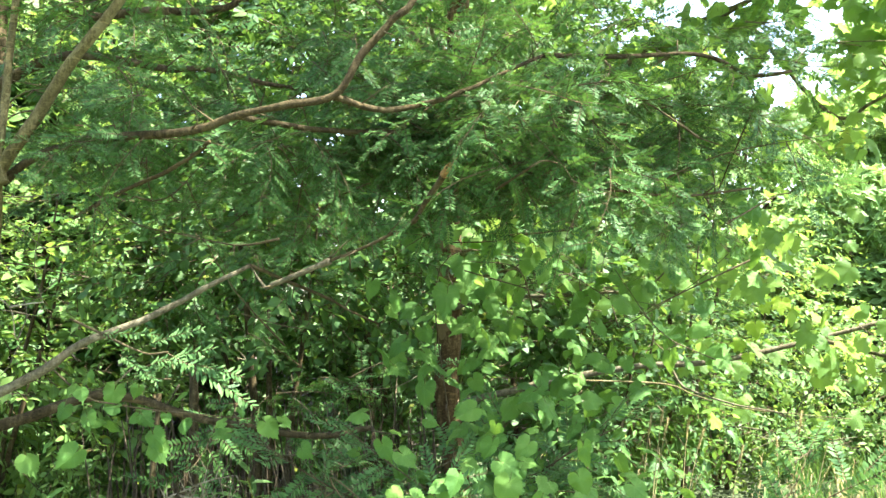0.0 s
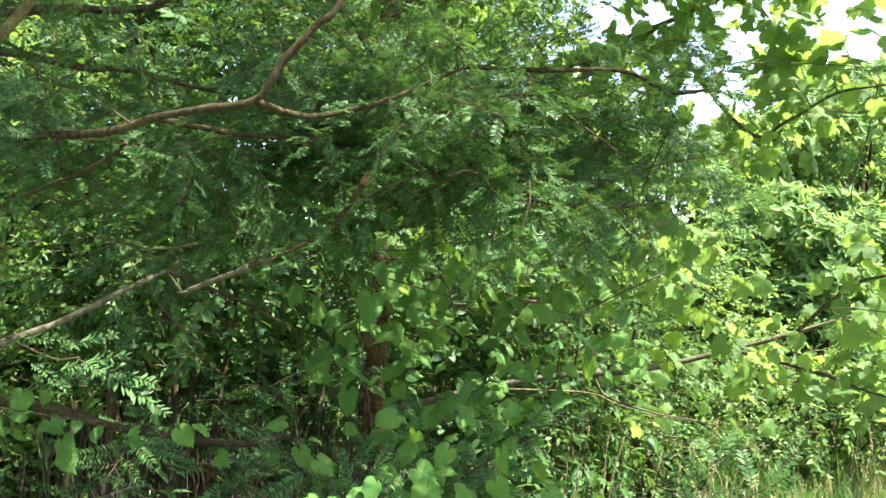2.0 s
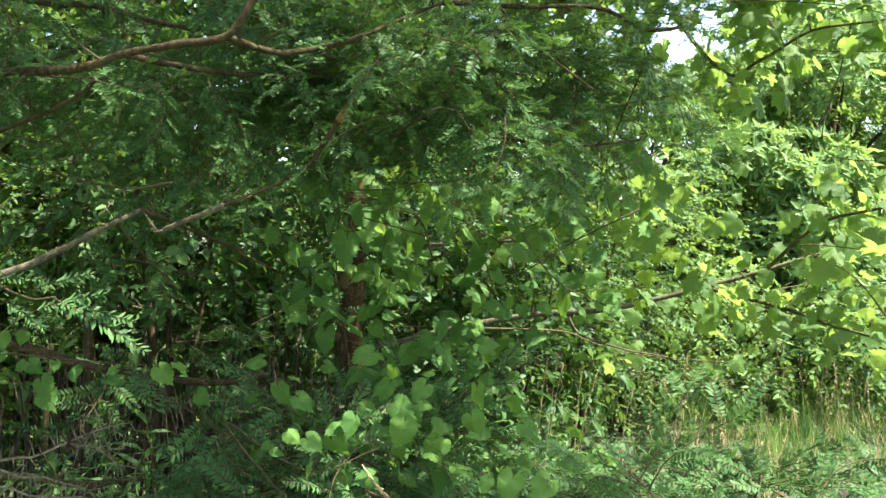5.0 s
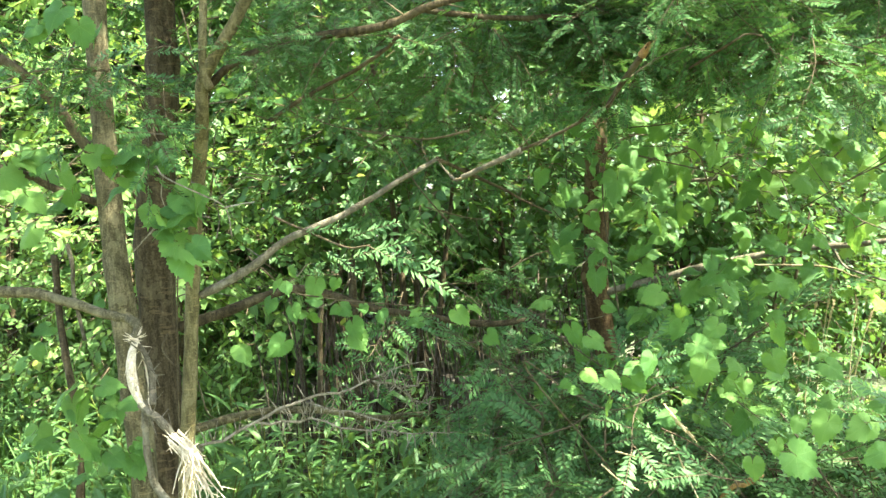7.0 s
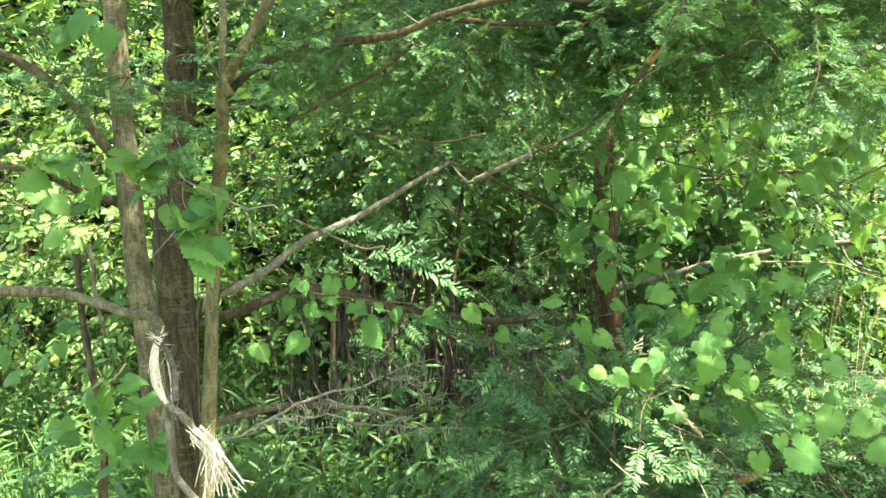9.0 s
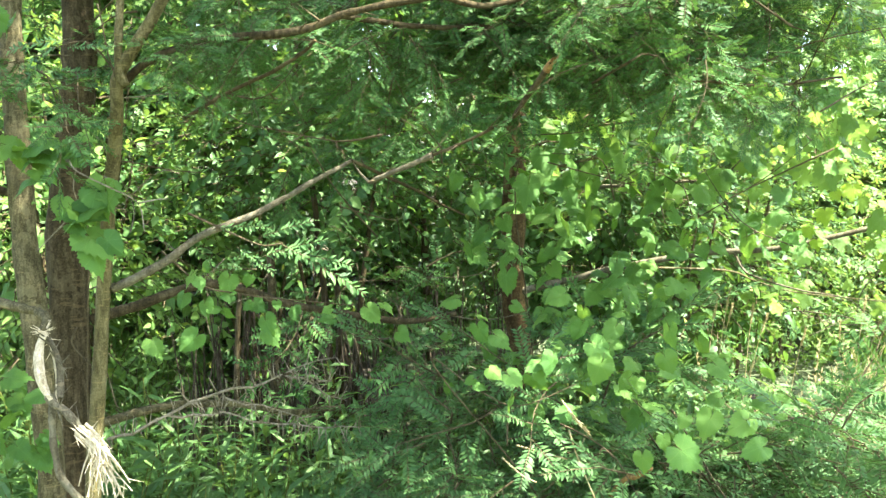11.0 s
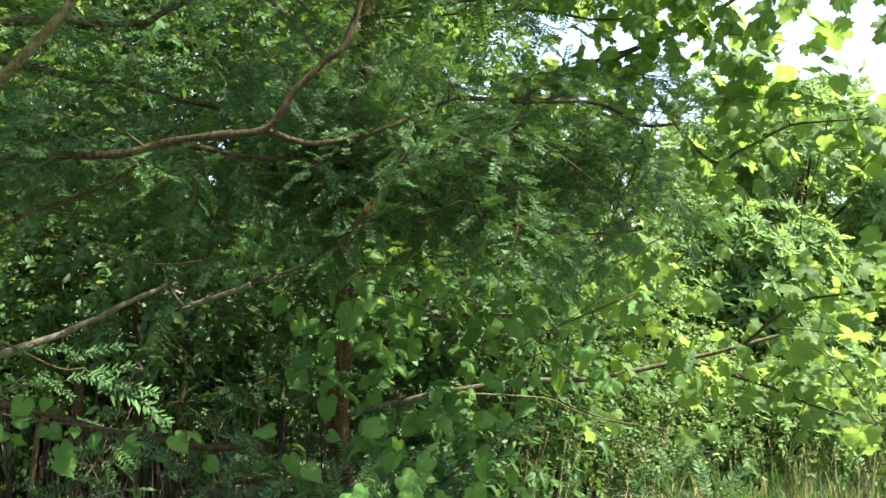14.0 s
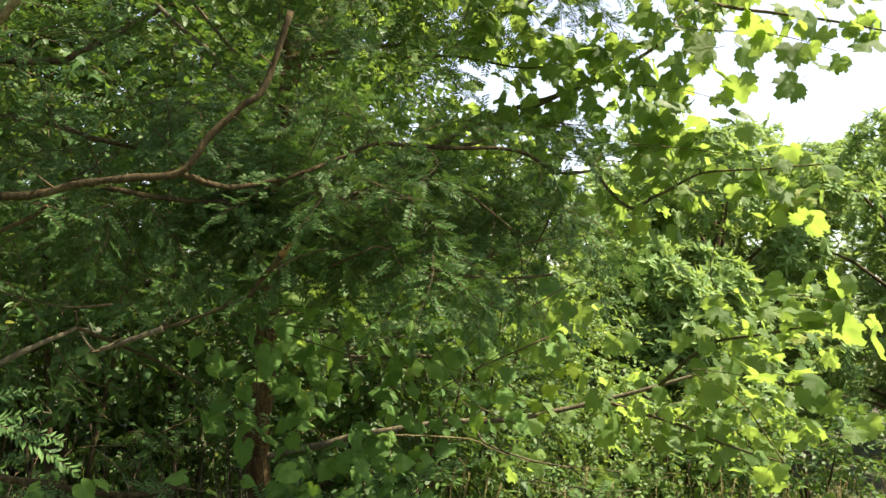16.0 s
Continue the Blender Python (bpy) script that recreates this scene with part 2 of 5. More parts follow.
def strewn_mesh(name, shapes, poses, mats, smooth=True):
    """One mesh of many copies: poses is a list of (shape index, 4x4 array)."""
    V, ST, TO, LO, SL, UV = [], [], [], [], [], []
    nv = nl = 0
    for k, s in enumerate(shapes):
        ms = np.array([p for j, p in poses if j == k])
        if not len(ms):
            continue
        v = np.array(s.v)
        n = len(ms)
        vv = np.einsum("nij,kj->nki", ms[:, :3, :3], v) + ms[:, None, :3, 3]
        totals = np.array([len(f) for f in s.f])
        loops = np.array([i for f in s.f for i in f])
        starts = np.concatenate([[0], np.cumsum(totals)[:-1]])
        V.append(vv.reshape(-1, 3))
        UV.append(np.tile(np.array(s.uv), (n, 1)))
        LO.append((loops[None] + nv + len(v) * np.arange(n)[:, None]).ravel())
        ST.append((starts[None] + nl + len(loops) * np.arange(n)[:, None]).ravel())
        TO.append(np.tile(totals, n))
        SL.append(np.tile(np.array(s.m), n))
        nv += len(v) * n
        nl += len(loops) * n
    return fill_mesh(name, np.concatenate(V), np.concatenate(ST), np.concatenate(TO), np.concatenate(LO), np.concatenate(SL), np.concatenate(UV), mats, smooth)


def thing(name, label, category, at=(0, 0, 0), group="", kind=""):
    e = new(name)
    e.location = at
    e.empty_display_size = 0.1
    return tagged(e, label, category, group, kind)


def part(name, mesh, parent, label="", kind="", matrix=None):
    ob = new(name, mesh)
    ob.parent = parent
    base = Matrix.Translation(parent.location) if parent.type == "EMPTY" else Matrix.Identity(4)
    ob.matrix_parent_inverse = base.inverted()
    if matrix is not None:
        ob.matrix_basis = matrix
    return tagged(ob, label, "", "", kind)


def glide(points, steps=6):
    """A smooth line through the points."""
    P = [Vector(p) for p in points]
    P = [2 * P[0] - P[1], *P, 2 * P[-1] - P[-2]]
    out = []
    for a, b, c, d in zip(P, P[1:], P[2:], P[3:]):
        for k in range(steps):
            t = k / steps
            out.append(0.5 * (2 * b + (c - a) * t + (2 * a - 5 * b + 4 * c - d) * t * t + (3 * b - a - 3 * c + d) * t ** 3))
    out.append(P[-2])
    return out


def tube(points, r0, r1, sides=10, steps=6, lumps=0.10, seed=0, slot=0, wobble=0.0, into=None, bend=True):
    """A tapered, slightly lumpy limb along the points."""
    line = glide(points, steps) if bend else [Vector(p) for p in points]
    s = into or Shape()
    verts, n = [], len(line)
    for i, p in enumerate(line):
        d = (line[min(i + 1, n - 1)] - line[max(i - 1, 0)]).normalized()
        side = d.orthogonal().normalized() if i == 0 else (side - d * side.dot(d)).normalized()
        up = d.cross(side)
        t = i / (n - 1)
        r = r0 + (r1 - r0) * t
        q = p + Vector((noise.noise((t * 9, seed, 1)), noise.noise((t * 9, seed, 7)), noise.noise((t * 9, seed, 13)))) * wobble
        swell = 1 + lumps * 1.4 * noise.noise((t * n * 0.35, seed * 3.1, 4.0))
        for k in range(sides):
            a = 2 * math.pi * k / sides
            rr = r * swell * (1 + lumps * noise.noise((math.cos(a) * 1.3 + seed, math.sin(a) * 1.3, i * 0.5)))
            verts.append(q + (side * math.cos(a) + up * math.sin(a)) * rr)
    faces = [(i * sides + k, i * sides + (k + 1) % sides, (i + 1) * sides + (k + 1) % sides, (i + 1) * sides + k) for i in range(n - 1) for k in range(sides)]
    faces.append(tuple(range(sides - 1, -1, -1)))
    faces.append(tuple((n - 1) * sides + k for k in range(sides)))
    return s.add(verts, faces, slot)


def thorns(line, count, size, rng, into, slot=0):
    """Long three-forked spines on a limb."""
    pts = glide(line, 6)
    for _ in range(count):
        p = pts[rng.randrange(len(pts))]
        d = Vector((rng.uniform(-1, 1), rng.uniform(-1, 1), rng.uniform(-0.6, 1))).normalized()
        tube([p, p + d * size * rng.uniform(0.5, 1.1)], 0.0022, 0.0004, 4, 1, 0.0, 1, slot, into=into, bend=False)
    return into


# ---- leaves ----


def blade(length, width, fold=0.25, droop=0.2):
    """A small pointed leaf along +y with a fold at its midrib."""
    ys = (0.0, 0.3, 0.68, 1.0)
    ws = (0.06, 1.0, 0.8, 0.0)
    v, uv = [], []
    for y, w in zip(ys, ws):
        for sgn in (-1, 0, 1):
            x = sgn * w * width / 2
            v.append((x, y * length, abs(x) * fold - droop * length * y * y))
            uv.append((sgn * w * 0.5, y))
    f = [(0, 1, 4, 3), (1, 2, 5, 4), (3, 4, 7, 6), (4, 5, 8, 7), (6, 7, 10), (7, 8, 10)]
    keep = v[:11]
    return keep, f, uv[:11]


def leaflet(length, width, plain=False):
    if plain:
        return [(0, 0, 0), (width * 0.55, length * 0.42, 0), (0, length, 0), (-width * 0.55, length * 0.42, 0)], [(0, 1, 2, 3)], [(0, 0), (0.5, 0.5), (0, 1), (-0.5, 0.5)]
    v = [(0, 0, 0), (width / 2, length * 0.3, 0.0), (width * 0.42, length * 0.72, 0), (0, length, 0), (-width * 0.42, length * 0.72, 0), (-width / 2, length * 0.3, 0)]
    return v, [(0, 1, 2, 3), (0, 3, 4, 5)], [(0, 0), (0.5, 0.3), (0.42, 0.72), (0, 1), (-0.42, 0.72), (-0.5, 0.3)]


def frond(rng, pairs=9, gap=0.0082, size=0.0215, plain=False, ruffle=1.0, wide=(0.30, 0.38)):
    """A feathered locust leaf: leaflets in pairs on a drooping midrib."""
    s = Shape()
    L = pairs * gap + 0.02
    def rib(y):
        return Vector((0.0, y, -0.9 * y * y))
    for i in range(pairs):
        y = 0.018 + i * gap
        k = size * (0.78 + 0.3 * math.sin(math.pi * (i + 1) / (pairs + 1)))
        for sgn in (-1, 1):
            v, f, uv = leaflet(k, k * rng.uniform(*wide), plain)
            m = Matrix.Translation(rib(y)) @ Matrix.Rotation(-sgn * radians(60 + ruffle * rng.uniform(-14, 14)), 4, "Z") @ Matrix.Rotation(radians(ruffle * rng.uniform(-38, 18)), 4, "X") @ Matrix.Rotation(radians(ruffle * rng.uniform(-40, 40)), 4, "Y")
            s.add([m @ Vector(p) for p in v], f, 0, uv)
    tube([rib(0), rib(L * 0.5), rib(L)], 0.0009, 0.0005, 3, 1, 0.0, 0, 1, into=s, bend=False)
    return s


def spray(rng, fronds=11, length=0.30, pairs=9, grain=(0.0080, 0.0215, True), slim=(0.27, 0.34)):
    """A locust twig with its fronds, along +y."""
    s = Shape()
    sag = rng.uniform(0.2, 0.7)
    def at(t):
        return Vector((0.03 * math.sin(3 * t + sag * 9), t * length, -sag * length * 0.5 * t * t))
    tube([at(0), at(0.35), at(0.7), at(1)], 0.0022, 0.0009, 4, 2, 0.05, 0, 1, into=s)
    for i in range(fronds):
        t = (i + 0.6) / fronds
        side = -1 if i % 2 else 1
        m = Matrix.Translation(at(t)) @ Matrix.Rotation(-side * radians(rng.uniform(35, 85)), 4, "Z") @ Matrix.Rotation(radians(rng.uniform(-35, 30)), 4, "X") @ Matrix.Rotation(radians(rng.uniform(-45, 45)), 4, "Y")
        s.merge(frond(rng, rng.randint(pairs - 2, pairs + 2), *grain, 0.6, slim), m)
    m = Matrix.Translation(at(1)) @ Matrix.Rotation(radians(-20), 4, "X")
    return s.merge(frond(rng, pairs, *grain, 0.6, slim), m)


def broad_leaf(rng, table, teeth, count=30, cup=0.18, droop=0.3):
    """A broad toothed leaf from its outline (degrees from the tip: reach). Its stalk joins at the origin, the tip is at +y."""
    angs = [a for a, _ in table]
    reach = [r for _, r in table]
    s = Shape()
    def lift(x, y):
        return -cup * abs(x) * 0.6 - droop * max(y, 0) ** 2 + 0.05 * math.sin(7 * x + ph) + 0.04 * math.sin(9 * y + ph * 2)
    ph = rng.uniform(0, 6)
    lop = rng.uniform(-0.08, 0.08)
    outer = []
    for k in range(count):
        a = -180 + 360 * k / count
        r = float(np.interp(abs(a), angs, reach)) * (1 + (teeth if k % 2 else -teeth)) * (1 + lop * math.copysign(1, a)) * rng.uniform(0.96, 1.04)
        outer.append((r * math.sin(radians(a)), r * math.cos(radians(a))))
    inner = [(0.52 * outer[k][0], 0.52 * outer[k][1]) for k in range(0, count, 2)]
    pts = [(0.0, 0.0)] + inner + outer
    n2 = count // 2
    faces = []
    for j in range(n2):
        a, b = 1 + j, 1 + (j + 1) % n2
        o0, o1, o2 = 1 + n2 + 2 * j, 1 + n2 + 2 * j + 1, 1 + n2 + (2 * j + 2) % count
        faces += [(0, b, a), (a, o1, o0), (a, b, o1), (b, o2, o1)]
    s.add([(x, y, lift(x, y)) for x, y in pts], [f[::-1] for f in faces], 0, [(x, y) for x, y in pts])
    tube([(0, 0, 0), (0, -0.25, 0.05), (0.03, -0.5, 0.2)], 0.012, 0.010, 4, 2, 0.0, 0, 1, into=s)
    return s


GRAPE_OUTLINE = ((0, 0.92), (9, 0.78), (22, 0.66), (38, 0.64), (46, 0.60), (66, 0.54), (84, 0.56), (112, 0.53), (138, 0.50), (156, 0.44), (170, 0.26), (180, 0.07))
SYC_OUTLINE = ((0, 0.86), (7, 0.76), (18, 0.66), (27, 0.55), (36, 0.62), (46, 0.78), (56, 0.66), (68, 0.53), (80, 0.58), (92, 0.66), (104, 0.56), (128, 0.47), (158, 0.32), (180, 0.10))


def leafy_twig(rng, leaves=10, length=0.28, size=0.06, wide=0.5, plain=False):
    """A woody twig with simple pointed leaves, along +y."""
    s = Shape()
    def at(t):
        return Vector((0.04 * math.sin(2.5 * t), t * length, -0.12 * length * t * t))
    tube([at(0), at(0.5), at(1)], 0.0025, 0.001, 3, 1, 0.0, 0, 1, into=s, bend=False)
    for i in range(leaves):
        t = 0.15 + 0.85 * (i + 0.5) / leaves
        k = size * rng.uniform(0.7, 1.2)
        v, f, uv = ([(0, 0, 0), (k * wide * 0.5, k * 0.45, 0), (0, k, -0.1 * k), (-k * wide * 0.5, k * 0.45, 0)], [(0, 1, 2, 3)], [(0, 0), (0.5, 0.45), (0, 1), (-0.5, 0.45)]) if plain else blade(k, k * wide * rng.uniform(0.85, 1.15), 0.25, rng.uniform(0.05, 0.35))
        m = Matrix.Translation(at(t)) @ Matrix.Rotation(radians(rng.uniform(25, 85)) * (1 if i % 2 else -1), 4, "Z") @ Matrix.Rotation(radians(rng.uniform(-50, 30)), 4, "X") @ Matrix.Rotation(radians(rng.uniform(-50, 50)), 4, "Y")
        s.add([m @ Vector(p) for p in v], f, 0, uv)
    return s


def rosette(rng, leaves=13, size=0.10, wide=0.36):
    """The tuft of leaves at a twig's end, spread round +z."""
    s = Shape()
    tube([(0, 0, -0.10), (0, 0, 0)], 0.004, 0.002, 3, 1, 0.0, 0, 1, into=s, bend=False)
    for i in range(leaves):
        k = size * rng.uniform(0.7, 1.15)
        v, f, uv = [(0, 0, 0), (k * wide * 0.5, k * 0.45, -0.02 * k), (0, k, -0.22 * k), (-k * wide * 0.5, k * 0.45, -0.02 * k)], [(0, 1, 2), (0, 2, 3)], [(0, 0), (0.5, 0.45), (0, 1), (-0.5, 0.45)]
        m = Matrix.Translation((0, 0, -0.05 * rng.random())) @ Matrix.Rotation(i * 2.4 + rng.uniform(-0.3, 0.3), 4, "Z") @ Matrix.Rotation(radians(rng.uniform(-20, 50)), 4, "X") @ Matrix.Rotation(radians(rng.uniform(-25, 25)), 4, "Y")
        s.add([m @ Vector(p) for p in v], f, 0, uv)
    return s


def weed_stem(rng, height=0.45, leaves=16, size=0.10, wide=0.2):
    """An upright leafy weed from its foot at the origin."""
    s = Shape()
    lean = Vector((rng.uniform(-0.25, 0.25), rng.uniform(-0.25, 0.25), 0))
    def at(t):
        return Vector((0, 0, height * t)) + lean * height * t * t
    tube([at(0), at(0.5), at(1)], 0.0028, 0.0012, 4, 2, 0.0, 0, 1, into=s)
    for i in range(leaves):
        t = 0.15 + 0.85 * i / leaves
        k = size * rng.uniform(0.7, 1.15) * (1.1 - 0.4 * t)
        v, f, uv = blade(k, k * wide, 0.3, rng.uniform(0.1, 0.6))
        m = Matrix.Translation(at(t)) @ Matrix.Rotation(i * 2.4 + rng.uniform(-0.4, 0.4), 4, "Z") @ Matrix.Rotation(radians(rng.uniform(5, 55)), 4, "X") @ Matrix.Rotation(radians(rng.uniform(-30, 30)), 4, "Y")
        s.add([m @ Vector(p) for p in v], f, 0, uv)
    return s


def grass_tuft(rng, blades=14, height=0.5, wide=0.006, heads=0):
    """A tuft of bent grass blades, some with feathery seed heads."""
    s = Shape()
    for i in range(blades):
        a, lean = rng.uniform(0, 6.28), rng.uniform(0.1, 0.7)
        h = height * rng.uniform(0.5, 1.1)
        d = Vector((math.cos(a), math.sin(a), 0))
        side = Vector((-d.y, d.x, 0)) * wide / 2
        foot = Vector((rng.uniform(-0.05, 0.05), rng.uniform(-0.05, 0.05), 0))
        rows = [foot + Vector((0, 0, h * t)) + d * lean * h * t * t - Vector((0, 0, 0.25 * lean * h * t ** 3)) for t in (0, 0.35, 0.7, 1)]
        v = [rows[0] - side, rows[0] + side, rows[1] - side, rows[1] + side, rows[2] - side * 0.7, rows[2] + side * 0.7, rows[3]]
        s.add(v, [(0, 1, 3, 2), (2, 3, 5, 4), (4, 5, 6)], 0, [(-.5, 0), (.5, 0), (-.5, .35), (.5, .35), (-.4, .7), (.4, .7), (0, 1)])
    for i in range(heads):
        a, lean = rng.uniform(0, 6.28), rng.uniform(0.05, 0.3)
        h = height * rng.uniform(1.1, 1.5)
        d = Vector((math.cos(a), math.sin(a), 0))
        def at(t):
            return Vector((0, 0, h * t)) + d * lean * h * t * t
        tube([at(0), at(0.5), at(1)], 0.0014, 0.0008, 3, 2, 0.0, 0, 0, into=s)
        for j in range(18):
            t = 0.72 + 0.3 * j / 18
            v, f, uv = blade(0.020, 0.0045, 0.3, 0.1)
            m = Matrix.Translation(at(min(t, 1.0)) + Vector((0, 0, max(0, t - 1) * h))) @ Matrix.Rotation(j * 2.4, 4, "Z") @ Matrix.Rotation(radians(rng.uniform(55, 75)), 4, "X")
            s.add([m @ Vector(p) for p in v], f, 0, uv)
    return s


def aim(p, along, up, size=1.0):
    """A pose at p with +y along a way and +z near up."""
    y = Vector(along).normalized()
    z = Vector(up)
    z = (z - y * z.dot(y))
    z = z.normalized() if z.length > 1e-4 else y.orthogonal().normalized()
    x = y.cross(z)
    m = Matrix((x, y, z)).transposed().to_4x4()
    return Matrix.Translation(p) @ m @ Matrix.Diagonal((size, size, size, 1))


def in_blob(rng, c, r, core=0.15):
    """A place in an uneven ellipsoid, nearer its skin than its heart."""
    for turn in range(60):
        q = Vector((rng.uniform(-1, 1), rng.uniform(-1, 1), rng.uniform(-1, 1)))
        if core < q.length < 1 and (turn > 40 or noise.noise(Vector((c[0] + q.x * r[0], c[1] + q.y * r[1], c[2] + q.z * r[2])) * 2.6) > -0.32):
            return Vector((c[0] + q.x * r[0], c[1] + q.y * r[1], c[2] + q.z * r[2])), q
    q = Vector((0.0, 0.0, 0.5))
    return Vector((c[0], c[1], c[2] + 0.5 * r[2])), q


def blob_poses(rng, blobs, shapes, flat=0.6, size=(0.8, 1.25), droop=0.25, up_tilt=0.5, face=0.25, core=0.15, clear=(), sunny=()):
    """Poses of leafy twigs in ellipsoids (x, y, z, rx, ry, rz, count), pointing outwards and somewhat down."""
    out = []
    for x, y, z, rx, ry, rz, count in blobs:
        for _ in range(count):
            p, q = in_blob(rng, (x, y, z), (rx, ry, rz), core)
            if any(p.y < cy and (p.x - cx) ** 2 + (p.z - cz) ** 2 < cr * cr for cx, cy, cz, cr in clear):
                continue
            if any((p - Vector(s[:3])).cross(SUN_TO).length < s[3] and p.z > s[2] + 0.12 for s in sunny):
                continue
            d = Vector((q.x + rng.uniform(-0.9, 0.9), q.y + rng.uniform(-0.9, 0.9), (q.z + rng.uniform(-0.6, 0.6)) * flat - droop))
            u = Vector((rng.uniform(-1, 1) * up_tilt + q.x * face, rng.uniform(-1, 1) * up_tilt + q.y * face, 1 + q.z * face * 0.5))
            out.append((rng.randrange(len(shapes)), aim(p, d, u, rng.uniform(*size))))
    return out


def foliage(parent, blobs, shapes, meshes, mats, seed, near=None, name="leaf_spray", rest="foliage", **kw):
    """Leafy twigs on a tree: those inside the near stretch of the plan are parts of their own (300 at most), the rest is one mesh."""
    rng = random.Random(seed)
    poses = blob_poses(rng, blobs, shapes, **kw)
    single = []
    if near:
        x0, x1, y0, y1 = near
        single = [p for p in poses if x0 < p[1].translation.x < x1 and y0 < p[1].translation.y < y1]
        single = sorted(single, key=lambda p: p[1].translation.y)[:300]
        chosen = {id(p) for p in single}
        poses = [p for p in poses if id(p) not in chosen]
    for k, m in single:
        part(name, meshes[k], parent, matrix=m)
    if poses:
        part(rest, strewn_mesh(rest, shapes, [(k, np.array(m)) for k, m in poses], mats), parent, kind="stuff")


def limb(name, line, r0, r1, mat, parent, label="", sides=10, seed=0, spines=0, lumps=0.10, steps=6, wobble=0.004):
    s = tube(line, r0, r1, sides, steps, lumps, seed, wobble=min(wobble, r0 * 0.4))
    made = part(name, shape_mesh(name, s, [mat]), parent, label)
    if spines:
        part("thorn_tuft", shape_mesh("thorn_tuft", thorns(line, spines, 0.06, random.Random(seed), Shape()), [TWIG]), made, kind="stuff")
    return made


kit = random.Random(11)
SPRAYS = [spray(kit, kit.randint(12, 15), kit.uniform(0.18, 0.26), 13, (0.0066, 0.0185, True)) for _ in range(6)]
SPRAY_MESHES = [shape_mesh("locust_spray", s, [LOCUST, TWIG], False) for s in SPRAYS]
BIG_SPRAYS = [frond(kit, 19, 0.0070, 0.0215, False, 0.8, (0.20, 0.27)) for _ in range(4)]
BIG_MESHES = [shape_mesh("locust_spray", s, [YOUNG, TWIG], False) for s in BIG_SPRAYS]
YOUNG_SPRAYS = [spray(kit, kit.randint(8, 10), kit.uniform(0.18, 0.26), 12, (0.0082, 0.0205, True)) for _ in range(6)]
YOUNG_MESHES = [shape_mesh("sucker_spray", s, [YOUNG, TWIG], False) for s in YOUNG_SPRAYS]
THIN_SPRAYS = [spray(kit, 10, kit.uniform(0.22, 0.30), 10, (0.0095, 0.021, True)) for _ in range(4)]
GRAPES = [broad_leaf(kit, GRAPE_OUTLINE, 0.062, 46, kit.uniform(0.05, 0.45), kit.uniform(0.1, 0.5)) for _ in range(6)]
GRAPE_MESHES = [shape_mesh("grape_leaf", s, [GRAPE, STEM]) for s in GRAPES]
SYCS = [broad_leaf(kit, SYC_OUTLINE, 0.085, 44, kit.uniform(0.0, 0.4), kit.uniform(0.0, 0.5)) for _ in range(6)]
YELLOW_MESHES = [shape_mesh("yellowed_leaf", s, [SYC_YELLOW, STEM]) for s in SYCS[:3]]
SYC_MESHES = [shape_mesh("sycamore_leaf", s, [SYC, STEM]) for s in SYCS]
TWIGS = [leafy_twig(kit, kit.randint(9, 13), kit.uniform(0.18, 0.30), kit.uniform(0.036, 0.062), kit.uniform(0.40, 0.62)) for _ in range(6)]
TWIG_MESHES = [shape_mesh("leafy_twig", s, [SHRUB, TWIG], False) for s in TWIGS]
FAR_TWIGS = [leafy_twig(kit, 17, 0.24, 0.042, 0.5, True) for _ in range(5)]
ROSETTES = [rosette(kit, kit.randint(10, 15), kit.uniform(0.085, 0.115)) for _ in range(5)]
WEEDS = [weed_stem(kit, kit.uniform(0.38, 0.62), kit.randint(16, 22), kit.uniform(0.10, 0.15), kit.uniform(0.16, 0.24)) for _ in range(6)]
TUFTS = [grass_tuft(kit, 16, kit.uniform(0.35, 0.6), 0.006, 0) for _ in range(4)]
HAYS = [grass_tuft(kit, 16, kit.uniform(0.30, 0.45), 0.0025, kit.randint(1, 3)) for _ in range(4)]

# ---- ground ----


def ground_height(x, y):
    return 0.10 * noise.noise((x * 0.45, y * 0.45, 0)) + 0.03 * noise.noise((x * 2.2, y * 2.2, 5)) - 0.02


def build_ground():
    edges = sorted({*np.linspace(-8, 12, 101).round(3), -900.0, -300.0, -100.0, -40.0, -20.0, -12.0, 16.0, 24.0, 40.0, 100.0, 300.0, 900.0})
    rows = sorted({*np.linspace(-4, 16, 101).round(3), -900.0, -300.0, -100.0, -40.0, -20.0, -10.0, 22.0, 30.0, 50.0, 100.0, 300.0, 900.0})
    s = Shape()
    w = len(edges)
    verts = [(x, y, ground_height(x, y) if abs(x) < 13 and abs(y) < 17 else 0.0) for y in rows for x in edges]
    s.add(verts, [(j * w + i, j * w + i + 1, (j + 1) * w + i + 1, (j + 1) * w + i) for j in range(len(rows) - 1) for i in range(w - 1)])
    return tagged(new("ground", shape_mesh("ground", s, [SOIL])), "brown soil covered with leaf litter under the thicket", "ground", kind="structure")


build_ground()

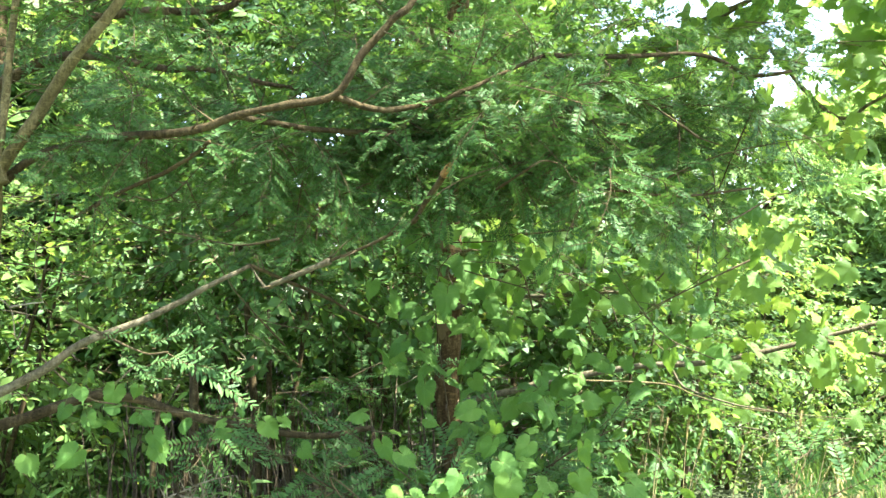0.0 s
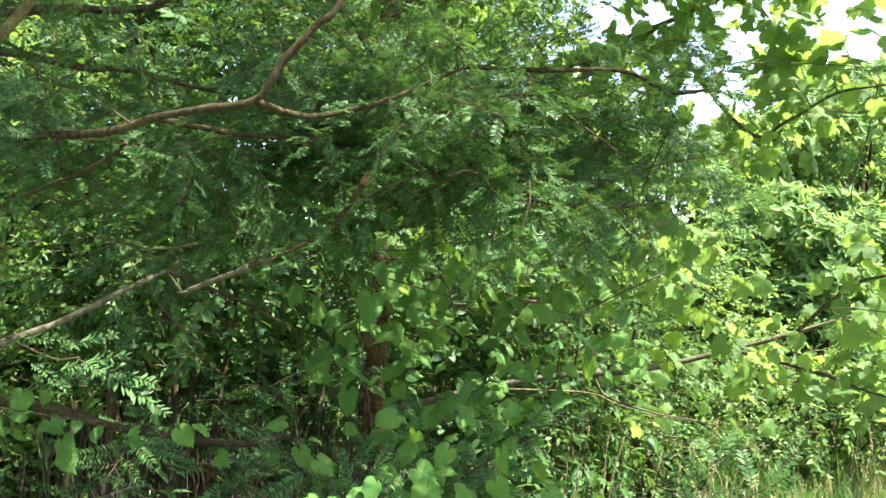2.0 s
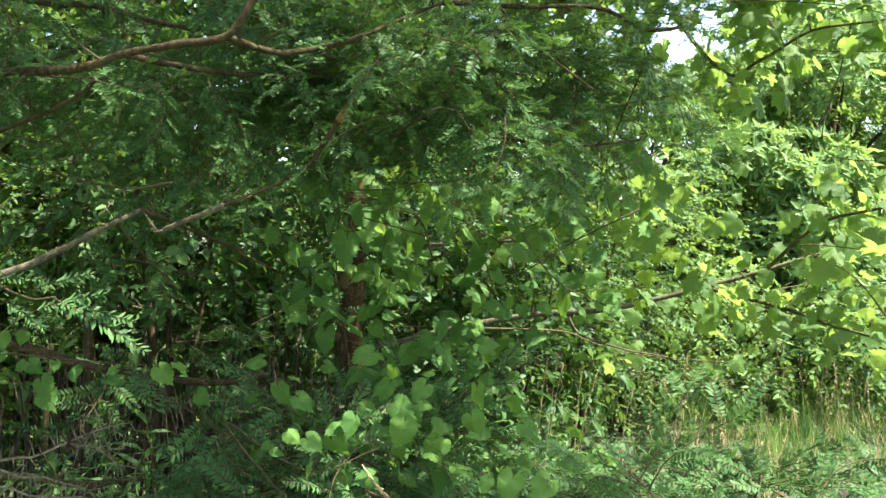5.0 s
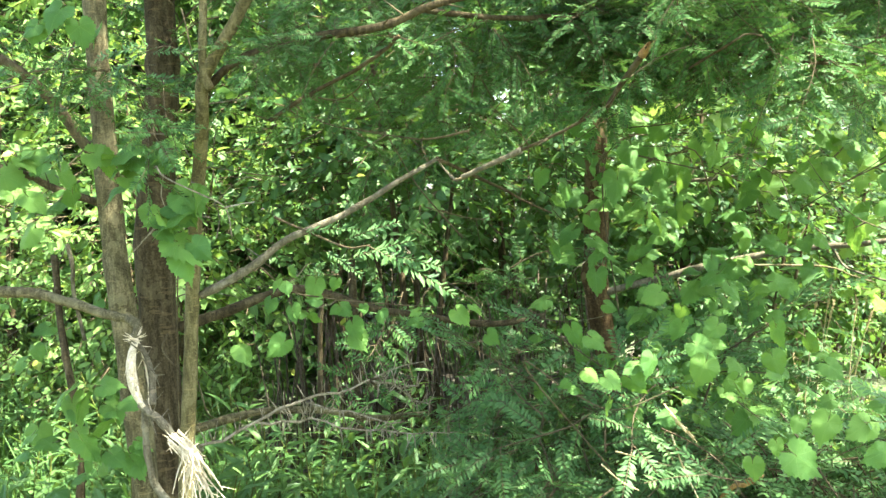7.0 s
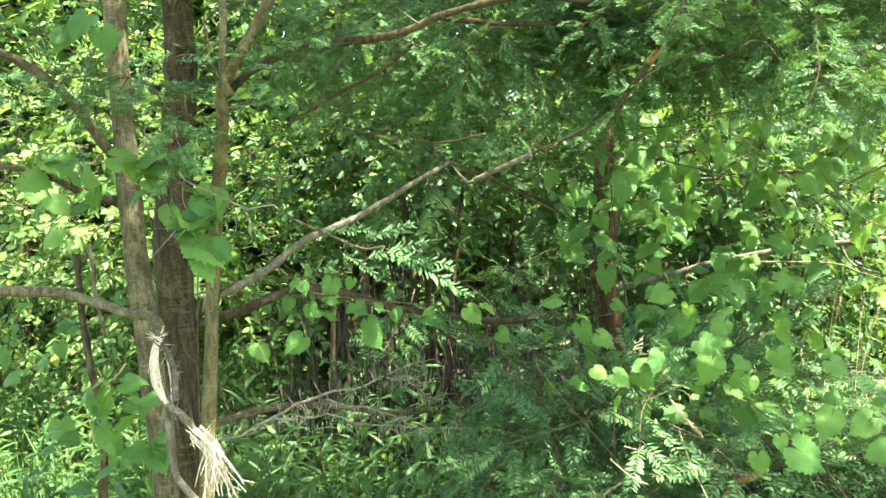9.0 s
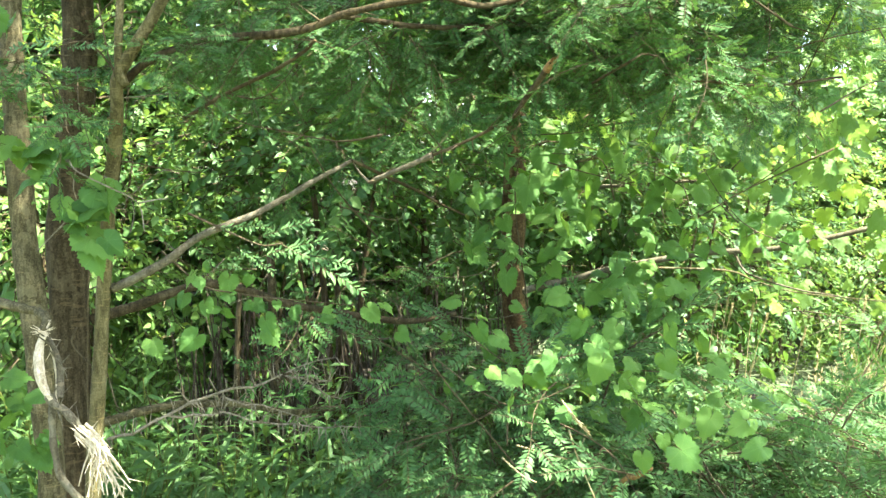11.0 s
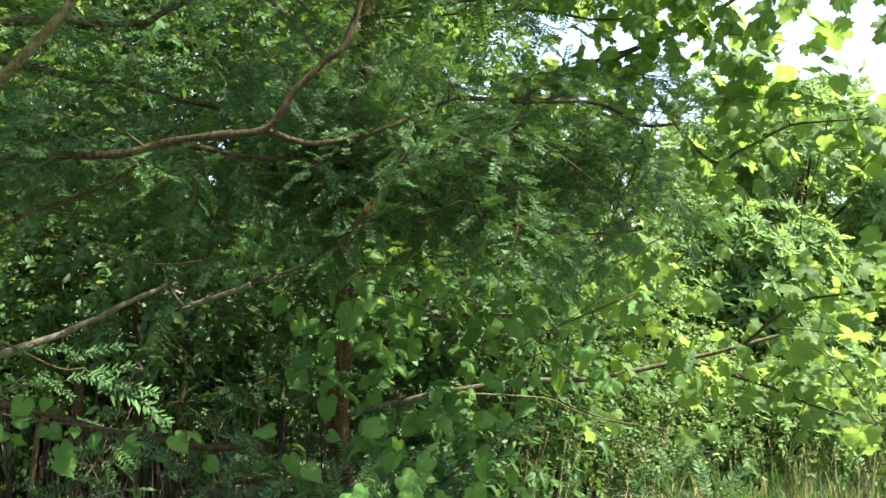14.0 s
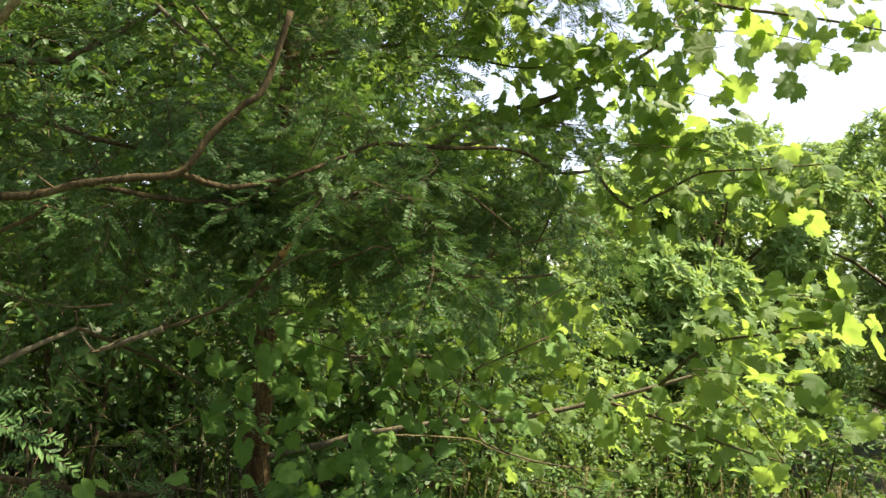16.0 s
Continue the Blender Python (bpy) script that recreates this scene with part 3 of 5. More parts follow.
# ---- honey locust with two grey trunks ----
locust = thing("honey_locust_tree", "young honey locust with a slender grey trunk and a torn limb", "tree", (-1.15, 1.75, 0.0))
limb("trunk", [(-1.15, 1.76, -0.08), (-1.146, 1.772, 0.189), (-1.124, 1.840, 0.740), (-1.153, 1.875, 1.056), (-1.177, 1.897, 1.266), (-1.192, 1.916, 1.438), (-1.203, 1.939, 1.635), (-1.214, 1.960, 1.819), (-1.225, 2.015, 2.292), (-1.27, 2.198, 3.019)], 0.034, 0.024, BARK_GREY, locust, sides=14, seed=1)
limb("branch", [(-1.205, 1.930, 1.515), (-1.221, 1.930, 1.540), (-1.244, 1.900, 1.587), (-1.264, 1.860, 1.653), (-1.290, 1.810, 1.712), (-1.328, 1.760, 1.760), (-1.390, 1.715, 1.800)], 0.0155, 0.0095, BARK_BROWN, locust, seed=2, spines=4)
limb("branch", *([(-1.191, 1.933, 1.421), (-1.294, 1.877, 1.469), (-1.379, 1.823, 1.524), (-1.496, 1.712, 1.554)], 0.0107, 0.0060), BARK_BROWN, locust, seed=3, spines=4)
limb("branch", *([(-1.553, 1.633, 1.281), (-1.265, 1.613, 1.273), (-1.185, 1.601, 1.267), (-1.112, 1.597, 1.247), (-1.036, 1.583, 1.227), (-0.997, 1.586, 1.218)], 0.0118, 0.0089), BARK_GREY, locust, "grey limb with a splintered end", seed=4)


def grow(limb_data, *first):
    line, r0, r1 = limb_data
    return [*first, *line], r0, r1


# torn wood hanging from the broken limb
rip = random.Random(5)


def split_wood(line, wide, thick, twist, seed, into, slot=0, fray=0):
    """A flat torn strip of wood that tapers and twists, with loose fibres at its edges."""
    pts = glide(line, 5)
    n, verts, ring = len(pts), [], 8
    for i, q in enumerate(pts):
        t = i / (n - 1)
        d = (pts[min(i + 1, n - 1)] - pts[max(i - 1, 0)]).normalized()
        side = (Matrix.Rotation(twist * t + seed, 3, d) @ d.orthogonal()).normalized()
        up = d.cross(side)
        w = (wide[0] + (wide[1] - wide[0]) * t) * (1 + 0.35 * noise.noise((t * 7, seed, 2)))
        for k in range(ring):
            a = 2 * math.pi * k / ring
            verts.append(q + side * math.cos(a) * w * (1 + 0.25 * noise.noise((i * 0.9, k * 1.7, seed))) + up * math.sin(a) * thick * (1 + 0.4 * noise.noise((i * 0.7, k * 2.3, seed + 9))))
        if fray and rip.random() < fray:
            e = q + side * w * rip.choice((-1, 1))
            tube([e, e + d * rip.uniform(-0.02, 0.03) + side * rip.uniform(-0.02, 0.02) + up * rip.uniform(-0.012, 0.012)], 0.0012, 0.0002, 4, 1, 0.1, i, slot, into=into, bend=False)
    faces = [(i * ring + k, i * ring + (k + 1) % ring, (i + 1) * ring + (k + 1) % ring, (i + 1) * ring + k) for i in range(n - 1) for k in range(ring)]
    into.add(verts, faces + [tuple(range(ring - 1, -1, -1)), tuple((n - 1) * ring + k for k in range(ring))], slot)


torn = Shape()
top, knee, end = Vector((-0.958, 1.53, 1.189)), Vector((-0.927, 1.480, 1.068)), Vector((-0.862, 1.455, 1.020))
split_wood([top, (-0.963, 1.510, 1.149), (-0.953, 1.490, 1.105), knee], (0.0075, 0.0115), 0.0052, 0.8, 1, torn, 0, 0.5)
split_wood([top, (-0.958, 1.514, 1.146), (-0.946, 1.496, 1.104), knee], (0.0040, 0.0062), 0.0030, -1.0, 3, torn, 0, 0.4)
split_wood([(-0.961, 1.540, 1.184), (-0.938, 1.530, 1.151), (-0.926, 1.520, 1.113), (-0.922, 1.500, 1.068)], (0.0052, 0.0082), 0.0040, 1.6, 2, torn, 1, 0.9)
split_wood([(-0.958, 1.536, 1.190), (-0.946, 1.532, 1.150), (-0.934, 1.518, 1.110), (-0.926, 1.498, 1.075)], (0.0018, 0.0024), 0.0012, 2.6, 6, torn, 0, 0.7)
tube([knee + Vector((-0.004, 0, 0.012)), knee, knee.lerp(end, 0.5) + Vector((0.004, 0, 0.003)), end, end + Vector((0.014, -0.004, -0.012))], 0.0086, 0.0064, 9, 5, 0.25, 6, 1, into=torn)
for k in range(46):
    spread = rip.uniform(-0.35, 1.0)
    way = Vector((spread, rip.uniform(-0.25, 0.25), -1)).normalized()
    start = end + Vector((rip.uniform(-0.012, 0.016), rip.uniform(-0.006, 0.006), rip.uniform(-0.014, 0.012)))
    hub = start + Vector((0.026 + 0.008 * rip.random(), -0.006, -0.026)) * rip.uniform(0.8, 1.3)
    tail = hub + way * rip.uniform(0.035, 0.105)
    split_wood([start, hub, hub.lerp(tail, 0.55) + Vector((rip.uniform(-0.005, 0.005), 0, 0.004)), tail], (rip.uniform(0.0020, 0.0046), 0.0007), 0.0011, rip.uniform(-2, 2), k * 0.7, torn, 0, 0.12)
for k in range(16):
    way = Vector((rip.uniform(-1, 0.9), rip.uniform(-0.5, 0.5), rip.uniform(-0.3, 0.9))).normalized()
    tube([top, top + way * rip.uniform(0.010, 0.030)], 0.0024, 0.0003, 4, 1, 0.1, k, into=torn, bend=False)
thorns([top, (-0.93, 1.52, 1.12), knee, end], 12, 0.05, rip, torn, 1)
part("torn_wood", shape_mesh("torn_wood", torn, [SPLINTER, BARK_PALE], False), locust, "pale splintered wood hanging in fibres")
limb("bark_strip", [(-0.931, 1.490, 1.065), (-0.931, 1.485, 0.992), (-0.918, 1.480, 0.919), (-0.874, 1.480, 0.863), (-0.840, 1.475, 0.829)], 0.0066, 0.0070, BARK_PALE, locust, "strip of grey bark hanging down", seed=8, lumps=0.2)
hook = ([(-1.553, 1.633, 1.281), (-1.265, 1.613, 1.273), (-1.185, 1.601, 1.267), (-1.112, 1.597, 1.247), (-1.036, 1.583, 1.227), (-0.997, 1.586, 1.218)], 0.0118, 0.0089)[0][-1]
limb("branch", [hook, tuple(Vector(hook).lerp(top, 0.5) + Vector((0.01, 0, 0.006))), tuple(top)], 0.010, 0.008, BARK_GREY, locust, seed=9)

locust_b = thing("honey_locust_tree", "honey locust with a thick dark thorny trunk", "tree", (-1.33, 2.34, 0.0))
limb("trunk", [(-1.180, 1.950, -0.08), (-1.180, 1.964, 0.125), (-1.176, 2.029, 0.659), (-1.172, 2.070, 1.006), (-1.176, 2.105, 1.309), (-1.163, 2.134, 1.540), (-1.147, 2.160, 1.742), (-1.150, 2.182, 1.930), (-1.155, 2.267, 2.652), (-1.170, 2.462, 3.458)], 0.058, 0.036, BARK_DARK, locust_b, sides=16, seed=11, spines=26, lumps=0.14)
limb("branch", *([(-1.088, 2.100, 1.933), (-0.959, 2.120, 2.007), (-0.851, 2.130, 2.016), (-0.688, 2.150, 1.992), (-0.594, 2.170, 1.996), (-0.438, 2.180, 1.962), (-0.326, 2.200, 1.952)], 0.0139, 0.0044), BARK_DARK, locust_b, seed=12, spines=8)
limb("branch", *([(-0.880, 2.100, 2.100), (-0.748, 2.120, 2.126), (-0.574, 2.150, 2.141), (-0.496, 2.180, 2.186), (-0.326, 2.200, 2.322)], 0.0111, 0.0073), BARK_DARK, locust_b, seed=13, spines=5)
limb("branch", *([(-1.118, 2.087, 1.094), (-1.040, 2.096, 1.118), (-0.938, 2.111, 1.151), (-0.836, 2.126, 1.181), (-0.735, 2.136, 1.167), (-0.620, 2.144, 1.127), (-0.490, 2.155, 1.101), (-0.303, 2.173, 1.074), (-0.172, 2.189, 1.092)], 0.0145, 0.0073), BARK_DARK, locust_b, seed=14, spines=10)
limb("branch", *([(-1.132, 2.050, 0.817), (-1.067, 2.079, 0.830), (-0.927, 2.118, 0.857), (-0.770, 2.155, 0.849), (-0.641, 2.186, 0.818), (-0.494, 2.222, 0.817)], 0.0131, 0.0076), BARK_GREY, locust_b, "bare greenish-grey dead limb", seed=15, spines=14)


def thorn_twig(lines, seed, burst=None):
    """A dead twig that turns at every node, with paired spines, and a tuft of spines at the burst."""
    rng = random.Random(seed)
    s = Shape()
    for line, r0, r1 in lines:
        kinked = []
        for a, b in zip(line, line[1:]):
            a, b = Vector(a), Vector(b)
            kinked += [a, a.lerp(b, 0.5) + Vector((rng.uniform(-1, 1), rng.uniform(-1, 1), rng.uniform(-1, 1))) * 0.006]
        kinked.append(Vector(line[-1]))
        tube(kinked, r0, r1, 6, 1, 0.2, seed, wobble=0.001, into=s, bend=False)
        for a, b in zip(kinked, kinked[1:]):
            for _ in range(3):
                p = a.lerp(b, rng.random())
                across = (b - a).normalized().cross(Vector((rng.uniform(-0.5, 0.5), -1, rng.uniform(-0.5, 0.5)))).normalized() * rng.choice((-1, 1))
                d = (across + (b - a).normalized() * rng.uniform(-0.2, 0.6) + Vector((0, rng.uniform(-0.5, 0.5), 0))).normalized() * rng.uniform(0.02, 0.052)
                tube([p, p + d], 0.0022, 0.0004, 4, 1, 0.0, 1, 0, into=s, bend=False)
                if rng.random() < 0.35:
                    q = p + d * 0.4
                    tube([q, q + (d.normalized() + Vector((rng.uniform(-1, 1), rng.uniform(-1, 1), rng.uniform(-1, 1))) * 0.8) * 0.015], 0.0011, 0.0002, 4, 1, 0.0, 1, 0, into=s, bend=False)
    if burst:
        for _ in range(20):
            d = Vector((rng.uniform(-1, 1), rng.uniform(-0.8, 0.5), rng.uniform(-1, 1))).normalized() * rng.uniform(0.02, 0.06)
            tube([burst, Vector(burst) + d], 0.0018, 0.0003, 4, 1, 0.0, 1, 1, into=s, bend=False)
    return s


TWIG_A = [(-0.986, 1.840, 0.861), (-0.930, 1.854, 0.870), (-0.851, 1.868, 0.912), (-0.794, 1.882, 0.942), (-0.730, 1.896, 0.960), (-0.686, 1.910, 0.968), (-0.629, 1.924, 0.976), (-0.590, 1.938, 0.991), (-0.547, 1.952, 0.980), (-0.523, 1.966, 0.962), (-0.478, 1.980, 0.965)]
TWIG_B = [(-0.852, 1.870, 0.911), (-0.793, 1.887, 0.908), (-0.729, 1.904, 0.909), (-0.666, 1.921, 0.880), (-0.602, 1.939, 0.867), (-0.537, 1.956, 0.857), (-0.457, 1.973, 0.851), (-0.390, 1.990, 0.846)]
part("dead_twig", shape_mesh("dead_twig", thorn_twig([(TWIG_A, 0.0044, 0.0022), ([(-0.591, 1.940, 0.991), (-0.543, 1.955, 1.011), (-0.463, 1.970, 1.027)], 0.0026, 0.0014), ([(-0.522, 1.965, 0.962), (-0.489, 1.978, 0.928), (-0.443, 1.990, 0.912)], 0.0024, 0.0012)], 21, TWIG_A[7]), [BARK_BLEACHED, TWIG]), locust_b, "pale dead twig bristling with thorns")
part("dead_twig", shape_mesh("dead_twig", thorn_twig([(TWIG_B, 0.0034, 0.0016), ([(-0.734, 1.910, 0.946), (-0.679, 1.925, 0.919), (-0.614, 1.940, 0.905), (-0.549, 1.955, 0.879), (-0.526, 1.970, 0.845)], 0.0026, 0.0012)], 22), [BARK_BLEACHED]), locust_b, "pale dead twig bristling with thorns")

limb("branch", *([(-1.390, 1.989, 1.302), (-1.358, 1.940, 1.138), (-1.325, 1.905, 1.004), (-1.302, 1.892, 0.893), (-1.301, 1.877, 0.783), (-1.309, 1.857, 0.646), (-1.315, 1.799, 0.233)], 0.0085, 0.0118), BARK_DARK, locust_b, "thin dark sucker stem", seed=16)
limb("dead_stick", *([(-1.439, 2.138, 1.315), (-1.426, 2.131, 1.254), (-1.423, 2.121, 1.179), (-1.395, 2.107, 1.057)], 0.0068, 0.0046), BARK_PALE, locust_b, "pale bare dead stick", seed=17)
sapling = thing("honey_locust_sapling", "young honey locust with smooth olive bark forking at eye height", "tree", (-0.93, 1.56, 0.0))
sap_line = [(-0.945, 1.56, -0.06), (-0.940, 1.558, 0.231), (-0.914, 1.603, 0.841), (-0.894, 1.610, 1.053), (-0.868, 1.612, 1.304), (-0.827, 1.580, 1.514), (-0.794, 1.535, 1.616), *([(-0.776, 1.520, 1.680), (-0.778, 1.520, 1.680), (-0.717, 1.520, 1.772), (-0.663, 1.510, 1.851), (-0.619, 1.500, 1.903), (-0.554, 1.500, 1.987), (-0.480, 1.500, 2.116), (-0.381, 1.500, 2.335)], 0.0131, 0.0069)[0][1:]]
limb("trunk", sap_line, 0.0172, 0.0066, BARK_YOUNG, sapling, sides=14, seed=31, lumps=0.08)
limb("branch", *([(-0.766, 1.512, 1.655), (-0.779, 1.515, 1.695), (-0.781, 1.538, 1.808), (-0.802, 1.629, 2.081), (-0.856, 1.775, 2.507)], 0.0091, 0.0056), BARK_YOUNG, sapling, seed=32)
limb("branch", *([(-0.857, 1.616, 1.258), (-0.762, 1.633, 1.305), (-0.680, 1.638, 1.363), (-0.569, 1.656, 1.408), (-0.470, 1.684, 1.463), (-0.381, 1.710, 1.512)], 0.0095, 0.0045), BARK_PALE, sapling, "pale grey bare limb", seed=34, spines=6, lumps=0.17)
limb("branch", [(-0.212, 1.600, 1.522), (-0.131, 1.590, 1.556), (-0.052, 1.562, 1.596)], 0.0030, 0.0030, BARK_RED, sapling, seed=44, spines=3, wobble=0.01)
limb("branch", [(-0.381, 1.712, 1.512), (-0.362, 1.706, 1.486), (-0.338, 1.665, 1.470), (-0.318, 1.635, 1.478), (-0.253, 1.610, 1.505), (-0.208, 1.600, 1.524)], 0.0012, 0.0064, BARK_PALE, sapling, "pale grey dead limb", seed=35, spines=5, lumps=0.17)
limb("branch", ([(-0.786, 1.540, 1.658), (-0.717, 1.540, 1.709), (-0.605, 1.540, 1.739), (-0.449, 1.530, 1.753), (-0.366, 1.520, 1.779), (-0.283, 1.510, 1.796), (-0.192, 1.500, 1.814), (-0.143, 1.500, 1.888), (-0.093, 1.500, 1.943), (-0.053, 1.500, 1.987), (-0.014, 1.500, 2.136)], 0.0112, 0.0079)[0], 0.0078, 0.0062, BARK_RED, sapling, "crooked brown limb", seed=36, spines=8, lumps=0.14)
limb("branch", *([(-0.195, 1.520, 1.814), (-0.110, 1.600, 1.805), (-0.004, 1.650, 1.835), (0.074, 1.700, 1.877), (0.210, 1.800, 1.956)], 0.0065, 0.0036), BARK_RED, sapling, seed=37, spines=6)
limb("branch", *([(-0.399, 1.660, 1.800), (-0.259, 1.750, 1.788), (-0.124, 1.800, 1.792), (0.020, 1.900, 1.803), (0.146, 1.900, 1.727)], 0.0066, 0.0031), BARK_RED, sapling, seed=38, spines=6)
limb("branch", *([(0.210, 1.800, 1.956), (0.397, 1.900, 1.978), (0.603, 2.000, 2.008), (0.722, 2.000, 1.961), (0.815, 2.000, 1.972)], 0.0060, 0.0040), BARK_DARK, sapling, seed=39, spines=10)
limb("branch", *([(0.146, 1.900, 1.727), (0.317, 1.800, 1.682), (0.495, 1.800, 1.664), (0.650, 1.800, 1.682)], 0.0044, 0.0024), BARK_DARK, sapling, seed=40, spines=8)
limb("branch", [(-0.70, 1.64, 1.60), (-0.617, 1.62, 1.643), (-0.52, 1.60, 1.683), (-0.46, 1.58, 1.713), (-0.423, 1.56, 1.739)], 0.0040, 0.0034, BARK_RED, sapling, seed=42, spines=6, lumps=0.2, wobble=0.012)
limb("branch", [(-0.381, 1.71, 1.512), (-0.263, 2.0, 1.432), (-0.218, 2.05, 1.401), (-0.15, 2.1, 1.364)], 0.0040, 0.0026, BARK_RED, sapling, seed=43, spines=4, lumps=0.2)
stub_line, stub_r0, stub_r1 = [(-0.052, 1.562, 1.596), (-0.031, 1.530, 1.631), (-0.009, 1.500, 1.662), (0.006, 1.470, 1.684)], 0.0046, 0.0066
snapped = tube(stub_line, stub_r0, stub_r1 * 0.9, 10, 6, 0.2, 41)
tip, way = Vector(stub_line[-1]), (Vector(stub_line[-1]) - Vector(stub_line[-2])).normalized()
stub = part("broken_stub", shape_mesh("broken_stub", snapped, [BARK_RED]), sapling, "snapped reddish branch stub")
crown = Shape()
sx = way.orthogonal().normalized()
sz = way.cross(sx)
around = [sx * math.cos(a) + sz * math.sin(a) for a in [math.pi * k / 6 for k in range(12)]]
low = [tip - way * 0.016 + q * 0.0074 for q in around]
mid = [tip + way * rip.uniform(-0.002, 0.008) + q * 0.0064 for q in around]
high = [tip + way * (0.010 + 0.022 * rip.random() ** 1.6 + 0.010 * q.x) + q * 0.0034 for q in around]
crown.add([*low, *mid, *high, tip + way * 0.006], [f for k in range(12) for f in ((k, (k + 1) % 12, 12 + (k + 1) % 12, 12 + k), (12 + k, 12 + (k + 1) % 12, 24 + k), (12 + k, 24 + k, 36))])
part("splintered_tip", shape_mesh("splintered_tip", crown, [SNAPPED], False), stub, "pale splintered tip")

# gaps in the canopy that let the sun in
SUNNY = [(-0.52, 1.58, 1.35, 0.17), (-0.38, 1.57, 1.33, 0.17)]
foliage(sapling, [
    (-0.35, 2.05, 2.15, 0.80, 0.36, 0.30, 22),
    (0.30, 2.10, 2.00, 0.55, 0.40, 0.28, 44),
    (0.25, 2.00, 1.82, 0.42, 0.24, 0.10, 55),
    (0.70, 2.20, 1.86, 0.36, 0.32, 0.10, 4),
    (-0.95, 1.53, 1.71, 0.14, 0.05, 0.05, 6),
    (-0.25, 1.80, 1.76, 0.50, 0.18, 0.14, 30),
    (-0.15, 1.55, 1.82, 0.45, 0.09, 0.13, 18),
    (0.17, 1.66, 1.72, 0.28, 0.10, 0.05, 12),
    (-0.13, 1.48, 1.585, 0.10, 0.04, 0.05, 10),
    (-0.75, 2.30, 1.75, 0.35, 0.25, 0.30, 18),
    (-0.45, 2.45, 1.66, 0.40, 0.25, 0.14, 14),
    (-0.45, 1.60, 1.95, 0.35, 0.10, 0.14, 12),
], SPRAYS, SPRAY_MESHES, [LOCUST, TWIG], 51, near=(-3, 3, 0, 3), size=(0.55, 0.85), sunny=SUNNY, clear=[(-0.01, 1.62, 1.68, 0.10), (-0.06, 1.62, 1.62, 0.06)])
foliage(sapling, [(0.20, 2.05, 1.86, 0.46, 0.25, 0.14, 22), (-0.40, 2.05, 2.12, 0.80, 0.34, 0.30, 52), (0.25, 2.15, 2.05, 0.52, 0.38, 0.26, 22), (-0.25, 1.95, 1.78, 0.50, 0.15, 0.13, 24)], SPRAYS, None, [LOCUST, TWIG], 56, size=(0.5, 0.8), sunny=SUNNY)
foliage(sapling, [(0.62, 1.95, 1.74, 0.28, 0.20, 0.12, 20)], YOUNG_SPRAYS, YOUNG_MESHES, [YOUNG, TWIG], 57, near=(-3, 3, 0, 3), size=(0.5, 0.75))


def sprays_on(parent, line, count, spread, seed, start=0.0, size=(0.55, 0.9)):
    """Locust sprays growing from a limb on all its sides."""
    rng = random.Random(seed)
    pts = glide(line, 8)
    for _ in range(count):
        p = pts[int((start + (1 - start) * rng.random()) * (len(pts) - 1))]
        d = Vector((rng.uniform(-1, 1), rng.uniform(-1, 0.6), rng.uniform(-0.9, 0.7))).normalized()
        if any((p - Vector(s[:3])).cross(SUN_TO).length < s[3] for s in SUNNY):
            continue
        part("leaf_spray", SPRAY_MESHES[rng.randrange(6)], parent, matrix=aim(p + d * spread * rng.random(), d, (rng.uniform(-0.5, 0.5), rng.uniform(-0.7, 0.2), 1), rng.uniform(*size)))


sprays_on(sapling, ([(-0.786, 1.540, 1.658), (-0.717, 1.540, 1.709), (-0.605, 1.540, 1.739), (-0.449, 1.530, 1.753), (-0.366, 1.520, 1.779), (-0.283, 1.510, 1.796), (-0.192, 1.500, 1.814), (-0.143, 1.500, 1.888), (-0.093, 1.500, 1.943), (-0.053, 1.500, 1.987), (-0.014, 1.500, 2.136)], 0.0112, 0.0079)[0][2:5], 9, 0.05, 151, 0.0)
sprays_on(sapling, ([(-0.857, 1.616, 1.258), (-0.762, 1.633, 1.305), (-0.680, 1.638, 1.363), (-0.569, 1.656, 1.408), (-0.470, 1.684, 1.463), (-0.381, 1.710, 1.512)], 0.0095, 0.0045)[0], 6, 0.04, 157, 0.88)
sprays_on(sapling, ([(-0.195, 1.520, 1.814), (-0.110, 1.600, 1.805), (-0.004, 1.650, 1.835), (0.074, 1.700, 1.877), (0.210, 1.800, 1.956)], 0.0065, 0.0036)[0], 14, 0.05, 152)
sprays_on(sapling, ([(-0.399, 1.660, 1.800), (-0.259, 1.750, 1.788), (-0.124, 1.800, 1.792), (0.020, 1.900, 1.803), (0.146, 1.900, 1.727)], 0.0066, 0.0031)[0], 14, 0.05, 153)
sprays_on(sapling, ([(-0.328, 1.620, 1.478), (-0.253, 1.600, 1.514), (-0.195, 1.600, 1.538), (-0.131, 1.600, 1.560), (-0.082, 1.580, 1.577)], 0.0086, 0.0037)[0], 7, 0.04, 156, 0.5, (0.4, 0.6))
sprays_on(sapling, ([(0.210, 1.800, 1.956), (0.397, 1.900, 1.978), (0.603, 2.000, 2.008), (0.722, 2.000, 1.961), (0.815, 2.000, 1.972)], 0.0060, 0.0040)[0], 11, 0.06, 154, 0.1, (0.4, 0.65))
sprays_on(sapling, ([(0.146, 1.900, 1.727), (0.317, 1.800, 1.682), (0.495, 1.800, 1.664), (0.650, 1.800, 1.682)], 0.0044, 0.0024)[0], 6, 0.06, 155, 0.1, (0.35, 0.55))
sprays_on(sapling, [(-0.60, 1.47, 1.73), (-0.40, 1.46, 1.77), (-0.20, 1.45, 1.82), (-0.10, 1.44, 1.92), (0.00, 1.44, 2.05)], 16, 0.05, 161, 0.0, (0.5, 0.8))
